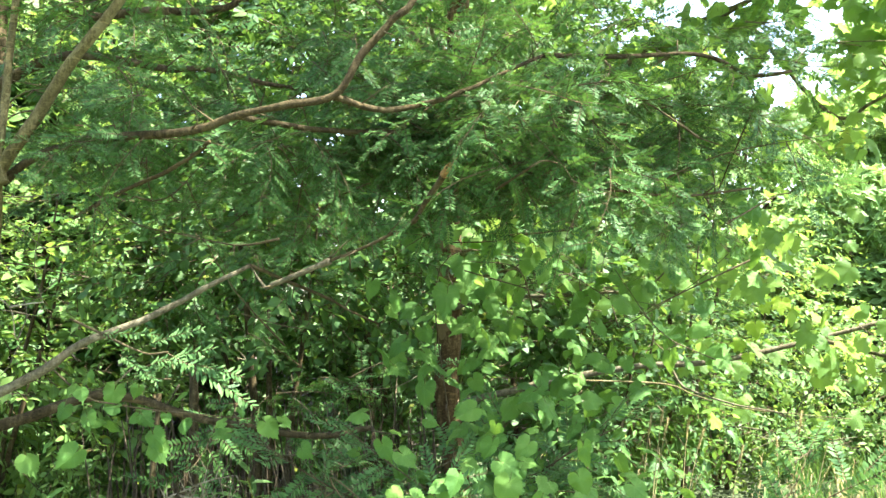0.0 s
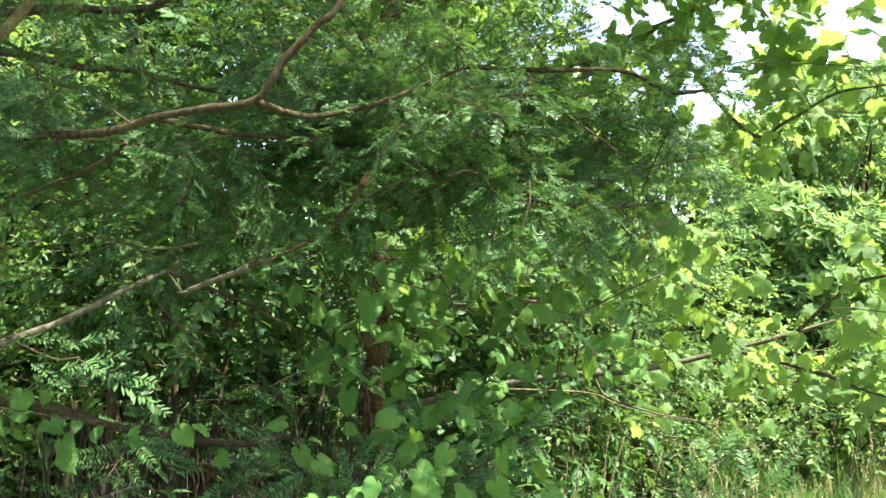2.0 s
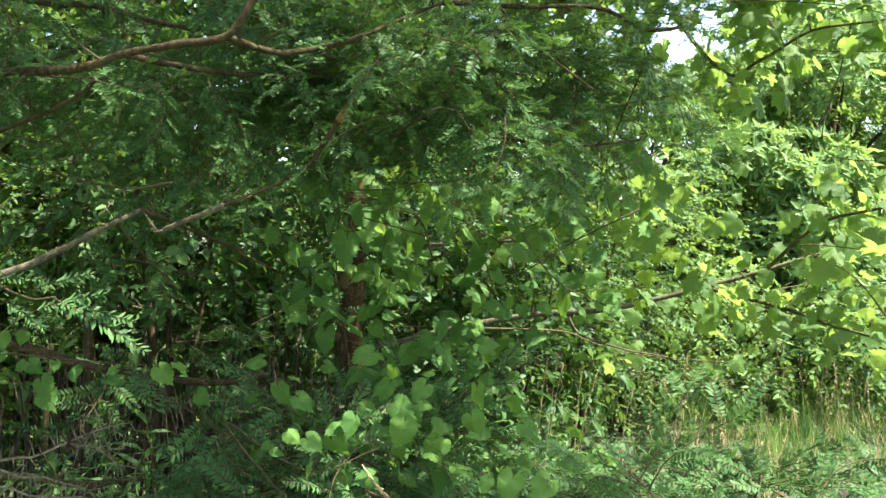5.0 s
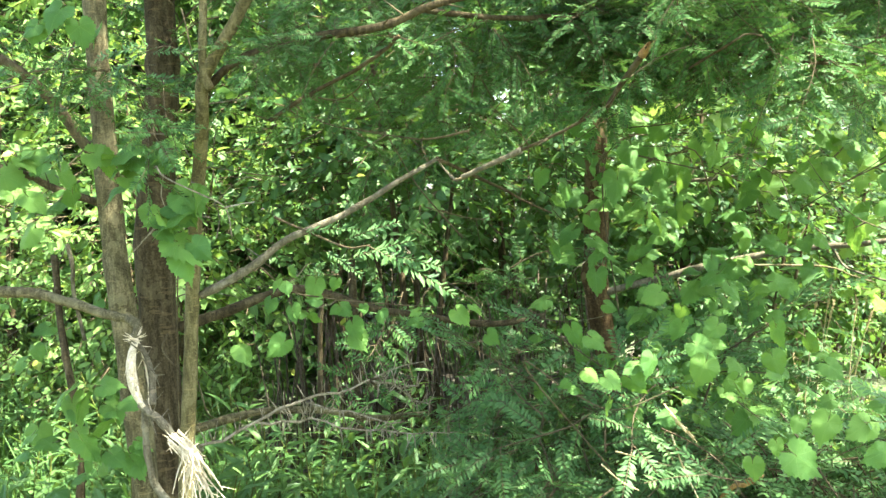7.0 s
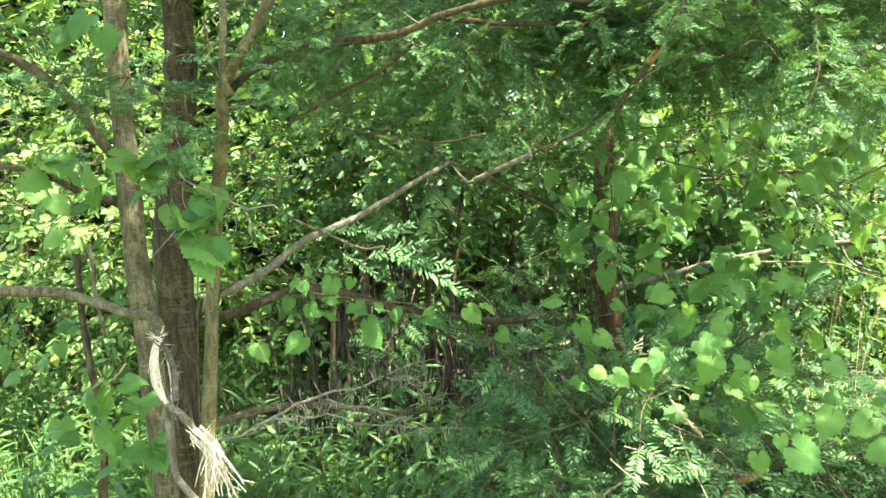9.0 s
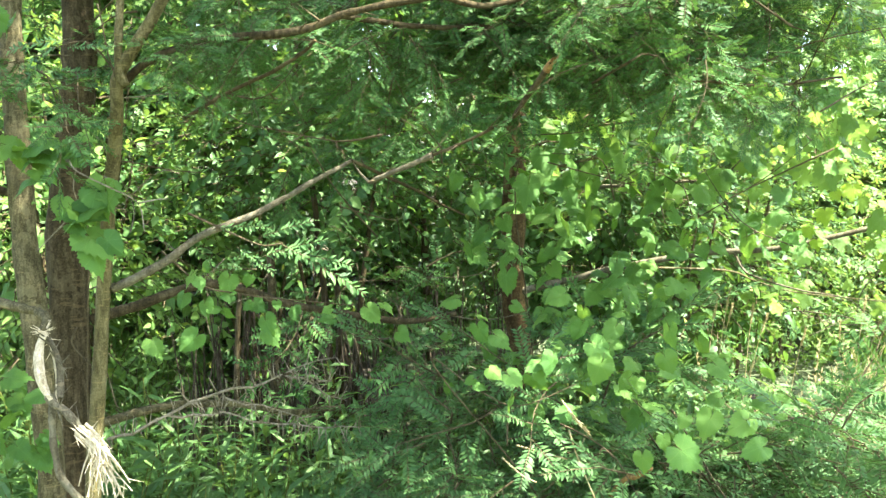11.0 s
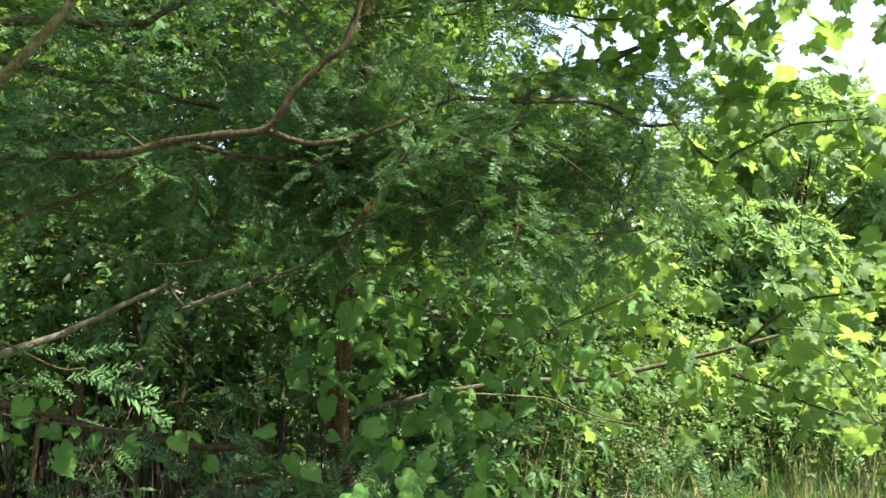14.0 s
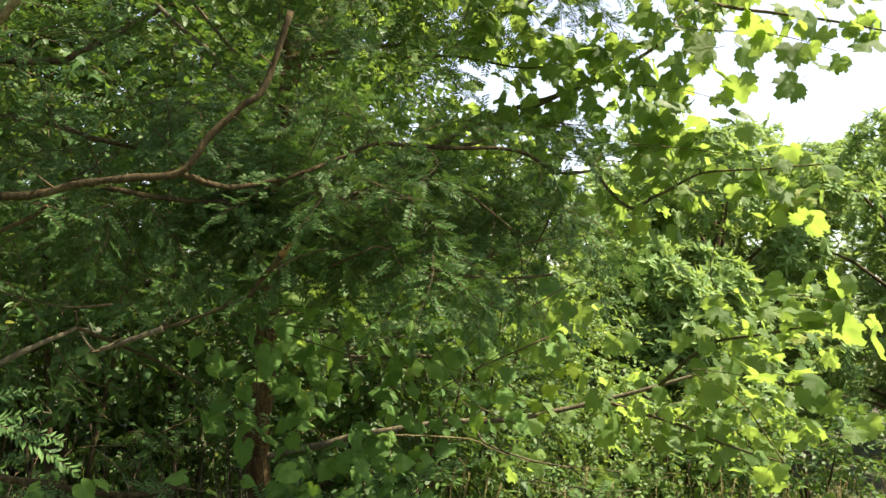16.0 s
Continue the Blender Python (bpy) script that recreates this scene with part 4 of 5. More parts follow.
sprays_on(sapling, [(-0.70, 1.50, 1.715), (-0.60, 1.49, 1.735), (-0.45, 1.48, 1.75), (-0.30, 1.47, 1.79), (-0.19, 1.46, 1.82), (-0.12, 1.46, 1.90)], 54, 0.02, 165, 0.0, (0.28, 0.48))
sprays_on(sapling, [(-0.19, 1.49, 1.80), (-0.10, 1.56, 1.795), (0.0, 1.61, 1.825), (0.08, 1.66, 1.865)], 14, 0.025, 166, 0.0, (0.28, 0.48))
sprays_on(sapling, [(-0.20, 1.53, 1.54), (-0.12, 1.52, 1.57), (-0.07, 1.52, 1.60)], 7, 0.03, 162, 0.0, (0.35, 0.5))
sprays_on(sapling, [(-0.185, 1.50, 1.535), (-0.134, 1.48, 1.558), (-0.075, 1.48, 1.588)], 16, 0.02, 164, 0.0, (0.24, 0.38))
sprays_on(sapling, [(-0.42, 1.62, 1.52), (-0.36, 1.60, 1.50), (-0.33, 1.60, 1.53)], 6, 0.03, 163, 0.0, (0.4, 0.6))
HERO_FRONDS = [((-0.647, 1.620, 1.380), (0.135, -0.020, 0.020), 0.62), ((-0.552, 1.600, 1.324), (0.151, -0.020, 0.060), 0.72), ((-0.506, 1.580, 1.355), (0.190, -0.020, -0.085), 1.0),
               ((-0.516, 1.580, 1.342), (0.169, -0.010, -0.015), 0.8), ((-0.600, 1.610, 1.345), (0.08, -0.020, -0.040), 0.5), ((-0.56, 1.615, 1.36), (0.12, 0.01, 0.05), 0.6)]
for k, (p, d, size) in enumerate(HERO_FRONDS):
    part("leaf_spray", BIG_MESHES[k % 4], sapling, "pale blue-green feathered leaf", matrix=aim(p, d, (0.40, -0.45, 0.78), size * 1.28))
limb("twig", [(-0.70, 1.63, 1.41), (-0.63, 1.62, 1.38), (-0.55, 1.60, 1.35), (-0.50, 1.58, 1.355)], 0.003, 0.0016, TWIG, sapling, sides=6, seed=158)


def bare_twigs(parent, blobs, mat, seed, name="twig"):
    """Thin crooked twigs without leaves."""
    rng = random.Random(seed)
    for x, y, z, rx, ry, rz, count in blobs:
        for k in range(count):
            p, q = in_blob(rng, (x, y, z), (rx, ry, rz))
            d = Vector((rng.uniform(-1, 1), rng.uniform(-0.5, 0.5), rng.uniform(-0.5, 0.6))).normalized() * rng.uniform(0.08, 0.2)
            bendy = Vector((rng.uniform(-1, 1), rng.uniform(-1, 1), rng.uniform(-1, 1))) * 0.05
            limb(name, [tuple(p - d), tuple(p + bendy), tuple(p + d)], rng.uniform(0.0014, 0.0030), 0.0008, mat, parent, sides=5, seed=seed + k, steps=4, spines=rng.choice((0, 0, 3)))


for k, (line, mat) in enumerate([
    ([(-0.887, 1.58, 1.552), (-0.900, 1.58, 1.503), (-0.906, 1.58, 1.454), (-0.89, 1.60, 1.40)], BARK_BLEACHED),
    ([(-0.885, 1.52, 1.520), (-0.860, 1.50, 1.499), (-0.799, 1.50, 1.468), (-0.750, 1.50, 1.440), (-0.740, 1.50, 1.386)], BARK_BLEACHED),
    ([(-0.750, 1.50, 1.440), (-0.718, 1.50, 1.446), (-0.693, 1.50, 1.449)], BARK_BLEACHED),
    ([(-0.900, 1.56, 1.415), (-0.926, 1.55, 1.388), (-0.949, 1.55, 1.366), (-0.973, 1.55, 1.343)], BARK_BLEACHED),
    ([(-0.806, 1.50, 1.800), (-0.800, 1.50, 1.771), (-0.792, 1.50, 1.718), (-0.785, 1.51, 1.670)], TWIG),
    ([(-0.935, 1.62, 1.179), (-0.948, 1.62, 1.144), (-0.912, 1.62, 1.099), (-0.892, 1.61, 1.08)], TWIG),
    ([(-0.890, 1.61, 1.10), (-0.879, 1.62, 1.081), (-0.864, 1.62, 1.017), (-0.848, 1.62, 1.002)], TWIG),
    ([(-0.84, 1.60, 1.640), (-0.879, 1.80, 1.648), (-0.824, 1.80, 1.653), (-0.768, 1.80, 1.658)], BARK_BLEACHED),
    ([(-0.85, 1.61, 1.500), (-0.894, 1.80, 1.510), (-0.797, 1.80, 1.492), (-0.731, 1.80, 1.485)], TWIG),
]):
    limb("dead_twig", line, 0.0019, 0.0009, mat, sapling, sides=6, seed=260 + k, lumps=0.25, wobble=0.006)
limb("bark_ring", [(-0.8385, 1.590, 1.466), (-0.8340, 1.5865, 1.487)], 0.0146, 0.0143, BARK_BLEACHED, sapling, "pale scar ringing the trunk", sides=14, seed=31, lumps=0.08)
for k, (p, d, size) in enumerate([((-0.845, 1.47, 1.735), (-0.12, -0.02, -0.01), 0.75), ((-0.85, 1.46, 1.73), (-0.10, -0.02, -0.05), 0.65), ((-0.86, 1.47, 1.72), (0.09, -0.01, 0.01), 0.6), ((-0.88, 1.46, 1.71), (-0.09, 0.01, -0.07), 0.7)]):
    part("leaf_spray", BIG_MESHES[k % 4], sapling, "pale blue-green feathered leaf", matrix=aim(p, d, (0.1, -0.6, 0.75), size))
limb("twig", [(-0.79, 1.535, 1.68), (-0.82, 1.48, 1.73), (-0.88, 1.46, 1.715)], 0.002, 0.0012, TWIG, sapling, sides=6, seed=272)


bare_twigs(sapling, [(-0.2, 1.9, 1.75, 0.9, 0.3, 0.35, 22), (0.4, 2.0, 1.6, 0.6, 0.3, 0.3, 14)], TWIG, 300)
bare_twigs(locust_b, [(-1.3, 2.2, 1.5, 0.5, 0.3, 0.5, 22), (-0.5, 2.5, 1.1, 0.6, 0.3, 0.2, 8)], BARK_PALE, 340, "dead_twig")
foliage(locust, [(-1.40, 2.00, 1.95, 0.35, 0.30, 0.25, 14)], SPRAYS, SPRAY_MESHES, [LOCUST, TWIG], 52, near=(-3, 3, 0, 3))
# clumps near z 3 are out of view, added to shade the foliage below
foliage(locust_b, [(0.45, 2.95, 3.00, 0.75, 0.6, 0.40, 120), (-0.55, 1.75, 3.05, 0.75, 0.65, 0.30, 130), (0.12, 1.75, 2.92, 0.48, 0.45, 0.2, 95), (-0.15, 1.40, 3.05, 0.55, 0.40, 0.2, 110), (0.62, 1.50, 2.95, 0.26, 0.40, 0.2, 8), (1.52, 1.22, 2.85, 0.36, 0.24, 0.2, 40), (1.08, 1.42, 2.95, 0.34, 0.28, 0.15, 42), (0.95, 2.15, 3.00, 0.18, 0.18, 0.12, 22), (-0.9, 2.9, 2.35, 0.5, 0.3, 0.3, 18), (-0.42, 2.75, 1.08, 0.60, 0.22, 0.10, 10)],
        THIN_SPRAYS, None, [LOCUST, TWIG], 53, sunny=[(x, y, z, r + 0.12) for x, y, z, r in SUNNY])

low_locust = thing("honey_locust_sapling", "low bushy honey locust suckers with blue-green feathered leaves", "shrub", (0.35, 2.1, 0.0))
for k, (x, y) in enumerate([(0.35, 2.1), (0.62, 2.05), (0.05, 2.15), (-0.25, 2.2), (1.0, 2.1)]):
    limb("stem", [(x * 0.9 + 0.03, y, -0.05), (x, y, 0.4), (x + 0.04, y - 0.04, 0.65), (x + 0.07, y - 0.08, 0.86)], 0.008, 0.003, TWIG, low_locust, seed=60 + k, spines=5)
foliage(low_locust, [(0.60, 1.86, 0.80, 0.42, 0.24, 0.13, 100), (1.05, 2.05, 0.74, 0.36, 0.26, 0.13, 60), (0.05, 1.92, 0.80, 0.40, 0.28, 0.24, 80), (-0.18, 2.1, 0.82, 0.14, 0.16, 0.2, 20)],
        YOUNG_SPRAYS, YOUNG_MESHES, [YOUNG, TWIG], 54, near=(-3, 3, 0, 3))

# ---- sycamore ----
syc = thing("sycamore_tree", "sycamore with a reddish peeling trunk and wide lobed leaves", "tree", (0.12, 3.56, 0.0))
limb("trunk", *([(0.158, 3.564, -0.267), (0.084, 3.566, 0.604), (0.041, 3.576, 0.939), (0.050, 3.579, 1.178), (0.052, 3.574, 1.755), (0.067, 3.582, 2.120), (0.076, 3.581, 2.511), (0.068, 3.587, 2.732), (0.049, 3.582, 3.467), (0.088, 3.560, 4.455)], 0.0524, 0.0416), BARK_SYC, syc, sides=18, seed=71, lumps=0.14)
syc_lines = {
    "low": grow(([(0.284, 3.509, 0.968), (0.498, 3.436, 1.035), (0.778, 3.351, 1.096), (1.065, 3.264, 1.133), (1.394, 3.179, 1.224), (1.624, 3.103, 1.305), (1.828, 3.032, 1.381), (2.029, 2.961, 1.440)], 0.0155, 0.0079), (0.06, 3.57, 0.90)),
    "low2": (grow(([(0.916, 3.500, 1.009), (1.055, 3.500, 0.962), (1.217, 3.500, 0.916), (1.472, 3.500, 0.888), (1.703, 3.500, 0.870)], 0.0093, 0.0058), (0.5, 3.43, 1.03))[0], 0.0042, 0.0022),
    "arm": ([(0.073, 3.535, 1.885), (0.396, 3.345, 2.035), (0.550, 3.199, 2.122), (0.753, 3.036, 2.283), (0.988, 2.871, 2.373), (1.167, 2.720, 2.443), (1.329, 2.570, 2.567)], 0.0238, 0.0089), "arm2": ([(0.049, 3.497, 2.574), (0.265, 3.320, 2.589), (0.507, 3.127, 2.600), (0.751, 2.942, 2.644), (1.004, 2.738, 2.782)], 0.0190, 0.0082), "arm3": ([(0.095, 3.486, 2.577), (0.379, 3.294, 2.565), (0.683, 3.087, 2.555), (0.907, 2.914, 2.492), (1.064, 2.741, 2.499)], 0.0107, 0.0041),
    "arm4": grow(([(-0.128, 3.548, 2.445), (-0.253, 3.569, 2.580), (-0.400, 3.598, 2.691), (-0.523, 3.621, 2.803)], 0.0167, 0.0119), (0.07, 3.58, 2.3)),
    # added limb, mostly out of view, that leads to the shading crown
    "high": ([(0.08, 3.58, 2.6), (0.6, 3.8, 3.3), (1.5, 4.1, 4.1), (2.5, 4.35, 4.6)], 0.025, 0.01),
    "mid": ([(0.06, 3.56, 1.30), (0.18, 3.05, 1.38), (0.306, 2.62, 1.409), (0.396, 2.58, 1.414), (0.488, 2.50, 1.427), (0.569, 2.46, 1.432), (0.615, 2.44, 1.463), (0.640, 2.42, 1.495)], 0.0075, 0.0028),
    "mid2": ([(0.06, 3.56, 1.36), (0.08, 3.10, 1.42), (0.149, 2.70, 1.468), (0.276, 2.64, 1.498), (0.384, 2.60, 1.517), (0.481, 2.55, 1.536)], 0.0070, 0.0026),
    "mid3": ([(0.06, 3.56, 1.40), (0.03, 3.00, 1.47), (0.062, 2.50, 1.533), (0.166, 2.44, 1.583), (0.267, 2.40, 1.596), (0.348, 2.36, 1.606)], 0.0068, 0.0030),
    "mid4": ([(0.90, 3.31, 1.108), (0.93, 3.27, 1.045), (0.962, 3.20, 1.025), (1.104, 3.15, 0.986), (1.252, 3.10, 0.964), (1.330, 3.08, 0.905)], 0.0050, 0.0030),
    "high2": ([(0.07, 3.58, 2.30), (-0.07, 3.42, 2.467), (-0.162, 3.35, 2.545), (-0.288, 3.30, 2.663), (-0.42, 3.28, 2.80)], 0.0120, 0.0070),
    "armw": ([(0.07, 3.56, 1.75), (0.372, 3.20, 2.001), (0.547, 3.10, 2.137), (0.653, 3.00, 2.197), (0.736, 2.90, 2.188), (0.892, 2.80, 2.301), (1.106, 2.70, 2.415)], 0.0120, 0.0060),
    # two unseen limbs, added only to carry more of the shading crown
    "shade_limb": ([(0.75, 3.85, 3.42), (1.3, 3.4, 3.8), (1.9, 3.0, 4.2), (2.4, 2.85, 4.4)], 0.016, 0.006),
    "shade_limb2": ([(1.5, 4.1, 4.1), (2.3, 4.3, 4.3), (3.2, 4.4, 4.5)], 0.015, 0.006),
    "twig": grow(([(1.221, 2.694, 1.993), (1.307, 2.575, 2.007), (1.400, 2.454, 2.075), (1.521, 2.329, 2.085), (1.679, 2.197, 2.097)], 0.0069, 0.0034), (0.99, 2.87, 2.37)),
    "twig2": ([(1.594, 3.047, 1.310), (1.656, 2.797, 1.490), (1.711, 2.540, 1.548), (1.778, 2.292, 1.599)], 0.0079, 0.0036), "twig3": ([(1.378, 3.090, 1.235), (1.550, 2.824, 1.191), (1.620, 2.568, 1.155), (1.664, 2.325, 1.146)], 0.0079, 0.0036), "twig4": ([(1.004, 2.738, 2.782), (1.251, 2.559, 2.714), (1.471, 2.377, 2.625), (1.670, 2.209, 2.561), (1.773, 2.055, 2.492)], 0.0092, 0.0034),
}
for k, (key, data) in enumerate(syc_lines.items()):
    limb("branch", data[0], data[1] * (0.6 if key in ("arm", "arm2", "arm3") else 1.0), data[2] * 0.7, BARK_PALE if key in ("low", "arm4", "high2", "mid4", "mid") else BARK_GREY, syc, seed=72 + k)


def leaves_on(parent, line, count, spread, size, meshes, rng, name="leaf", start=0.15, face=None):
    """Broad leaves hanging from a twig on short stalks."""
    pts = glide(line, 8)
    for _ in range(count):
        t = start + (1 - start) * rng.random() ** 0.8
        p = pts[min(int(t * (len(pts) - 1)), len(pts) - 1)] + Vector((rng.uniform(-1, 1), rng.uniform(-1, 1), rng.uniform(-1.0, 0.8))) * spread
        d = Vector((rng.uniform(-0.9, 0.9), rng.uniform(-0.9, 0.6), rng.uniform(-1.1, 0.25)))
        u = Vector((rng.uniform(-0.9, 0.9), rng.uniform(-1.0, 0.5), rng.uniform(0.1, 1.1))) if face is None else Vector(face) + Vector((rng.uniform(-0.5, 0.5), rng.uniform(-0.4, 0.4), rng.uniform(-0.4, 0.4)))
        part(name, meshes[rng.randrange(len(meshes))], parent, matrix=aim(p, d, u, size * rng.uniform(0.6, 1.25)))


sy = random.Random(81)
for key, count, spread, start in (("low", 26, 0.09, 0.45), ("low2", 16, 0.08, 0.3), ("arm", 42, 0.12, 0.35), ("arm2", 34, 0.13, 0.3), ("arm3", 22, 0.10, 0.4),
                                  ("mid", 16, 0.06, 0.3), ("mid2", 16, 0.06, 0.3), ("mid3", 10, 0.06, 0.3), ("armw", 12, 0.08, 0.4), ("twig", 36, 0.11, 0.1), ("twig2", 30, 0.11, 0.1), ("twig3", 36, 0.10, 0.1), ("twig4", 40, 0.10, 0.2)):
    leaves_on(syc, syc_lines[key][0], count, spread, 0.066, SYC_MESHES, sy, start=start)


for spot in ((1.069, 2.80, 1.352), (1.123, 2.80, 1.368), (1.169, 2.80, 1.346), (1.038, 2.80, 1.288), (0.988, 2.80, 1.233), (1.017, 2.80, 1.190), (0.459, 2.54, 1.560), (0.942, 2.60, 1.899), (0.997, 2.60, 1.913), (1.044, 2.60, 1.879), (1.317, 2.40, 2.537), (1.360, 2.40, 2.505), (1.275, 2.40, 2.560)):
    part("leaf", YELLOW_MESHES[sy.randrange(3)], syc, "yellowed leaf", matrix=aim(Vector(spot) + Vector((0, 0, 0.02)), (sy.uniform(-0.7, 0.7), -0.3, -1), (sy.uniform(-0.5, 0.5), -1, 0.5), sy.uniform(0.035, 0.055)))


def loose_leaves(parent, blobs, shapes, mats, size, seed, name="foliage"):
    rng = random.Random(seed)
    poses = []
    for x, y, z, rx, ry, rz, count in blobs:
        for _ in range(count):
            p, q = in_blob(rng, (x, y, z), (rx, ry, rz))
            d = Vector((rng.uniform(-0.9, 0.9), rng.uniform(-0.9, 0.6), rng.uniform(-1.1, 0.25)))
            u = Vector((rng.uniform(-0.9, 0.9), rng.uniform(-1.0, 0.5), rng.uniform(0.1, 1.1)))
            poses.append((rng.randrange(len(shapes)), np.array(aim(p, d, u, size * rng.uniform(0.6, 1.25)))))
    part(name, strewn_mesh(name, shapes, poses, mats), parent, kind="stuff")


# clumps at z 4.4 to 4.6 with x over 2: unseen, added as sun blockers
loose_leaves(syc, [(0.85, 2.75, 1.85, 0.28, 0.2, 0.15, 46), (0.95, 2.7, 1.55, 0.28, 0.2, 0.13, 30), (0.35, 3.3, 3.0, 0.7, 0.6, 0.5, 400), (0.9, 3.0, 2.75, 0.5, 0.4, 0.25, 60), (0.2, 3.7, 4.1, 1.0, 0.9, 0.7, 240), (2.5, 4.35, 4.6, 0.95, 0.65, 0.4, 430), (3.25, 4.45, 4.5, 0.65, 0.6, 0.35, 300), (2.3, 2.88, 4.4, 0.45, 0.33, 0.3, 60), (2.35, 3.52, 4.45, 0.6, 0.32, 0.3, 170), (0.75, 3.2, 2.15, 0.45, 0.4, 0.25, 170),
                   (1.95, 2.70, 1.62, 0.35, 0.25, 0.20, 40), (1.85, 2.80, 1.25, 0.35, 0.25, 0.16, 45), (1.55, 2.6, 2.25, 0.36, 0.25, 0.26, 30), (1.5, 2.6, 2.75, 0.5, 0.3, 0.12, 14), (1.25, 3.1, 1.65, 0.45, 0.3, 0.30, 25),
                   (1.2, 2.55, 1.95, 0.2, 0.3, 0.3, 18), (1.3, 2.6, 1.3, 0.22, 0.3, 0.2, 28), (1.15, 2.5, 2.4, 0.28, 0.3, 0.2, 34), (0.79, 2.70, 2.56, 0.20, 0.15, 0.11, 26), (1.05, 2.54, 2.43, 0.20, 0.15, 0.11, 26), (1.27, 2.38, 2.52, 0.20, 0.15, 0.11, 26), (0.96, 2.68, 2.31, 0.20, 0.15, 0.11, 26), (1.17, 2.43, 2.20, 0.20, 0.15, 0.11, 26)], SYCS, [SYC, STEM], 0.064, 82)
for k, (x, y, z) in enumerate([(1.36, 2.30, 2.12), (1.56, 2.24, 1.98), (1.30, 2.48, 2.36), (1.36, 2.02, 2.42), (1.50, 2.10, 1.42), (1.60, 2.16, 1.68), (0.92, 2.72, 2.20), (1.14, 2.72, 1.97), (1.25, 2.62, 2.12)]):
    leaves_on(syc, [(x - 0.25, y + 0.1, z + 0.02), (x, y, z), (x + 0.2, y - 0.02, z - 0.03)], 15, 0.10, 0.078, SYC_MESHES, sy)
    foot = Vector((x - 0.25, y + 0.1, z + 0.02))
    root = min((q for line, _, _ in syc_lines.values() for q in glide(line, 6)), key=lambda q: (q - foot).length)
    limb("branch", [tuple(root), tuple(root.lerp(foot, 0.5) + Vector((0.02, 0.03, 0.05))), tuple(foot), (x, y, z), (x + 0.2, y - 0.02, z - 0.03)], 0.0024, 0.001, BARK_GREY, syc, sides=6, seed=170 + k, wobble=0.01)

bare_twigs(syc, [(1.28, 3.10, 0.87, 0.20, 0.10, 0.10, 12), (1.63, 3.10, 1.15, 0.22, 0.10, 0.08, 10), (0.37, 2.50, 1.44, 0.20, 0.10, 0.10, 12)], BARK_PALE, 380, "dead_twig")

# ---- grape vines ----
GRAPE_A = ([ (-0.86, 1.50, 1.42, 0.077), (-0.82, 1.51, 1.44, 0.072), (-0.83, 1.50, 1.37, 0.077), (-0.83, 1.50, 1.33, 0.062), (-0.80, 1.50, 1.36, 0.052) ])
GRAPE_B = ([ (-0.75, 1.71, 1.21, 0.053), (-0.70, 1.73, 1.28, 0.041), (-0.66, 1.73, 1.23, 0.041), (-0.62, 1.73, 1.20, 0.038), (-0.65, 1.72, 1.18, 0.049), (-0.57, 1.73, 1.15, 0.071), (-0.61, 1.73, 1.25, 0.042), (-0.55, 1.73, 1.20, 0.035), (-0.45, 1.74, 1.19, 0.040), (-0.40, 1.75, 1.21, 0.035), (-0.80, 1.70, 1.11, 0.073), (-0.74, 1.70, 1.12, 0.082), (-0.56, 1.73, 1.13, 0.076), (-0.78, 1.70, 1.15, 0.038) ])
GRAPE_C = ([ (0.14, 1.67, 1.12, 0.071), (0.12, 1.63, 1.08, 0.077), (0.03, 1.65, 1.09, 0.063), (-0.04, 1.65, 1.06, 0.055), (-0.01, 1.66, 1.09, 0.053), (-0.08, 1.67, 1.07, 0.047), (-0.11, 1.68, 1.04, 0.034), (-0.14, 1.68, 1.05, 0.031), (-0.06, 1.65, 1.01, 0.049), (0.05, 1.62, 1.00, 0.056), (0.01, 1.66, 1.05, 0.066), (0.18, 1.67, 1.05, 0.055), (0.21, 1.67, 1.04, 0.049), (0.10, 1.77, 1.13, 0.064), (0.26, 1.94, 1.18, 0.075), (0.19, 1.94, 1.22, 0.078), (0.29, 1.74, 1.13, 0.065), (0.29, 1.51, 0.95, 0.097), (0.32, 1.54, 1.00, 0.072), (0.38, 1.55, 1.00, 0.072), (0.24, 1.53, 0.97, 0.042), (0.28, 1.57, 1.00, 0.041), (0.40, 1.53, 0.96, 0.069), (0.29, 1.73, 1.07, 0.067), (0.35, 1.68, 1.03, 0.065), (-0.11, 1.75, 1.13, 0.064), (-0.06, 1.75, 1.12, 0.064), (-0.19, 1.89, 1.18, 0.063), (-0.29, 1.87, 1.10, 0.057), (0.20, 1.55, 0.92, 0.056) ])
GRAPE_D = ([ (0.07, 2.30, 1.49, 0.091), (0.23, 2.30, 1.51, 0.076), (0.02, 2.20, 1.59, 0.080), (0.13, 2.30, 1.55, 0.068), (0.28, 2.30, 1.48, 0.068), (0.37, 2.40, 1.36, 0.079), (0.18, 2.30, 1.41, 0.061), (0.02, 2.20, 1.41, 0.087), (0.44, 2.40, 1.42, 0.051), (-0.05, 2.20, 1.57, 0.073), (0.39, 2.40, 1.40, 0.056), (0.15, 2.30, 1.48, 0.068), (-0.11, 2.20, 1.41, 0.065), (-0.18, 2.20, 1.44, 0.058) ])


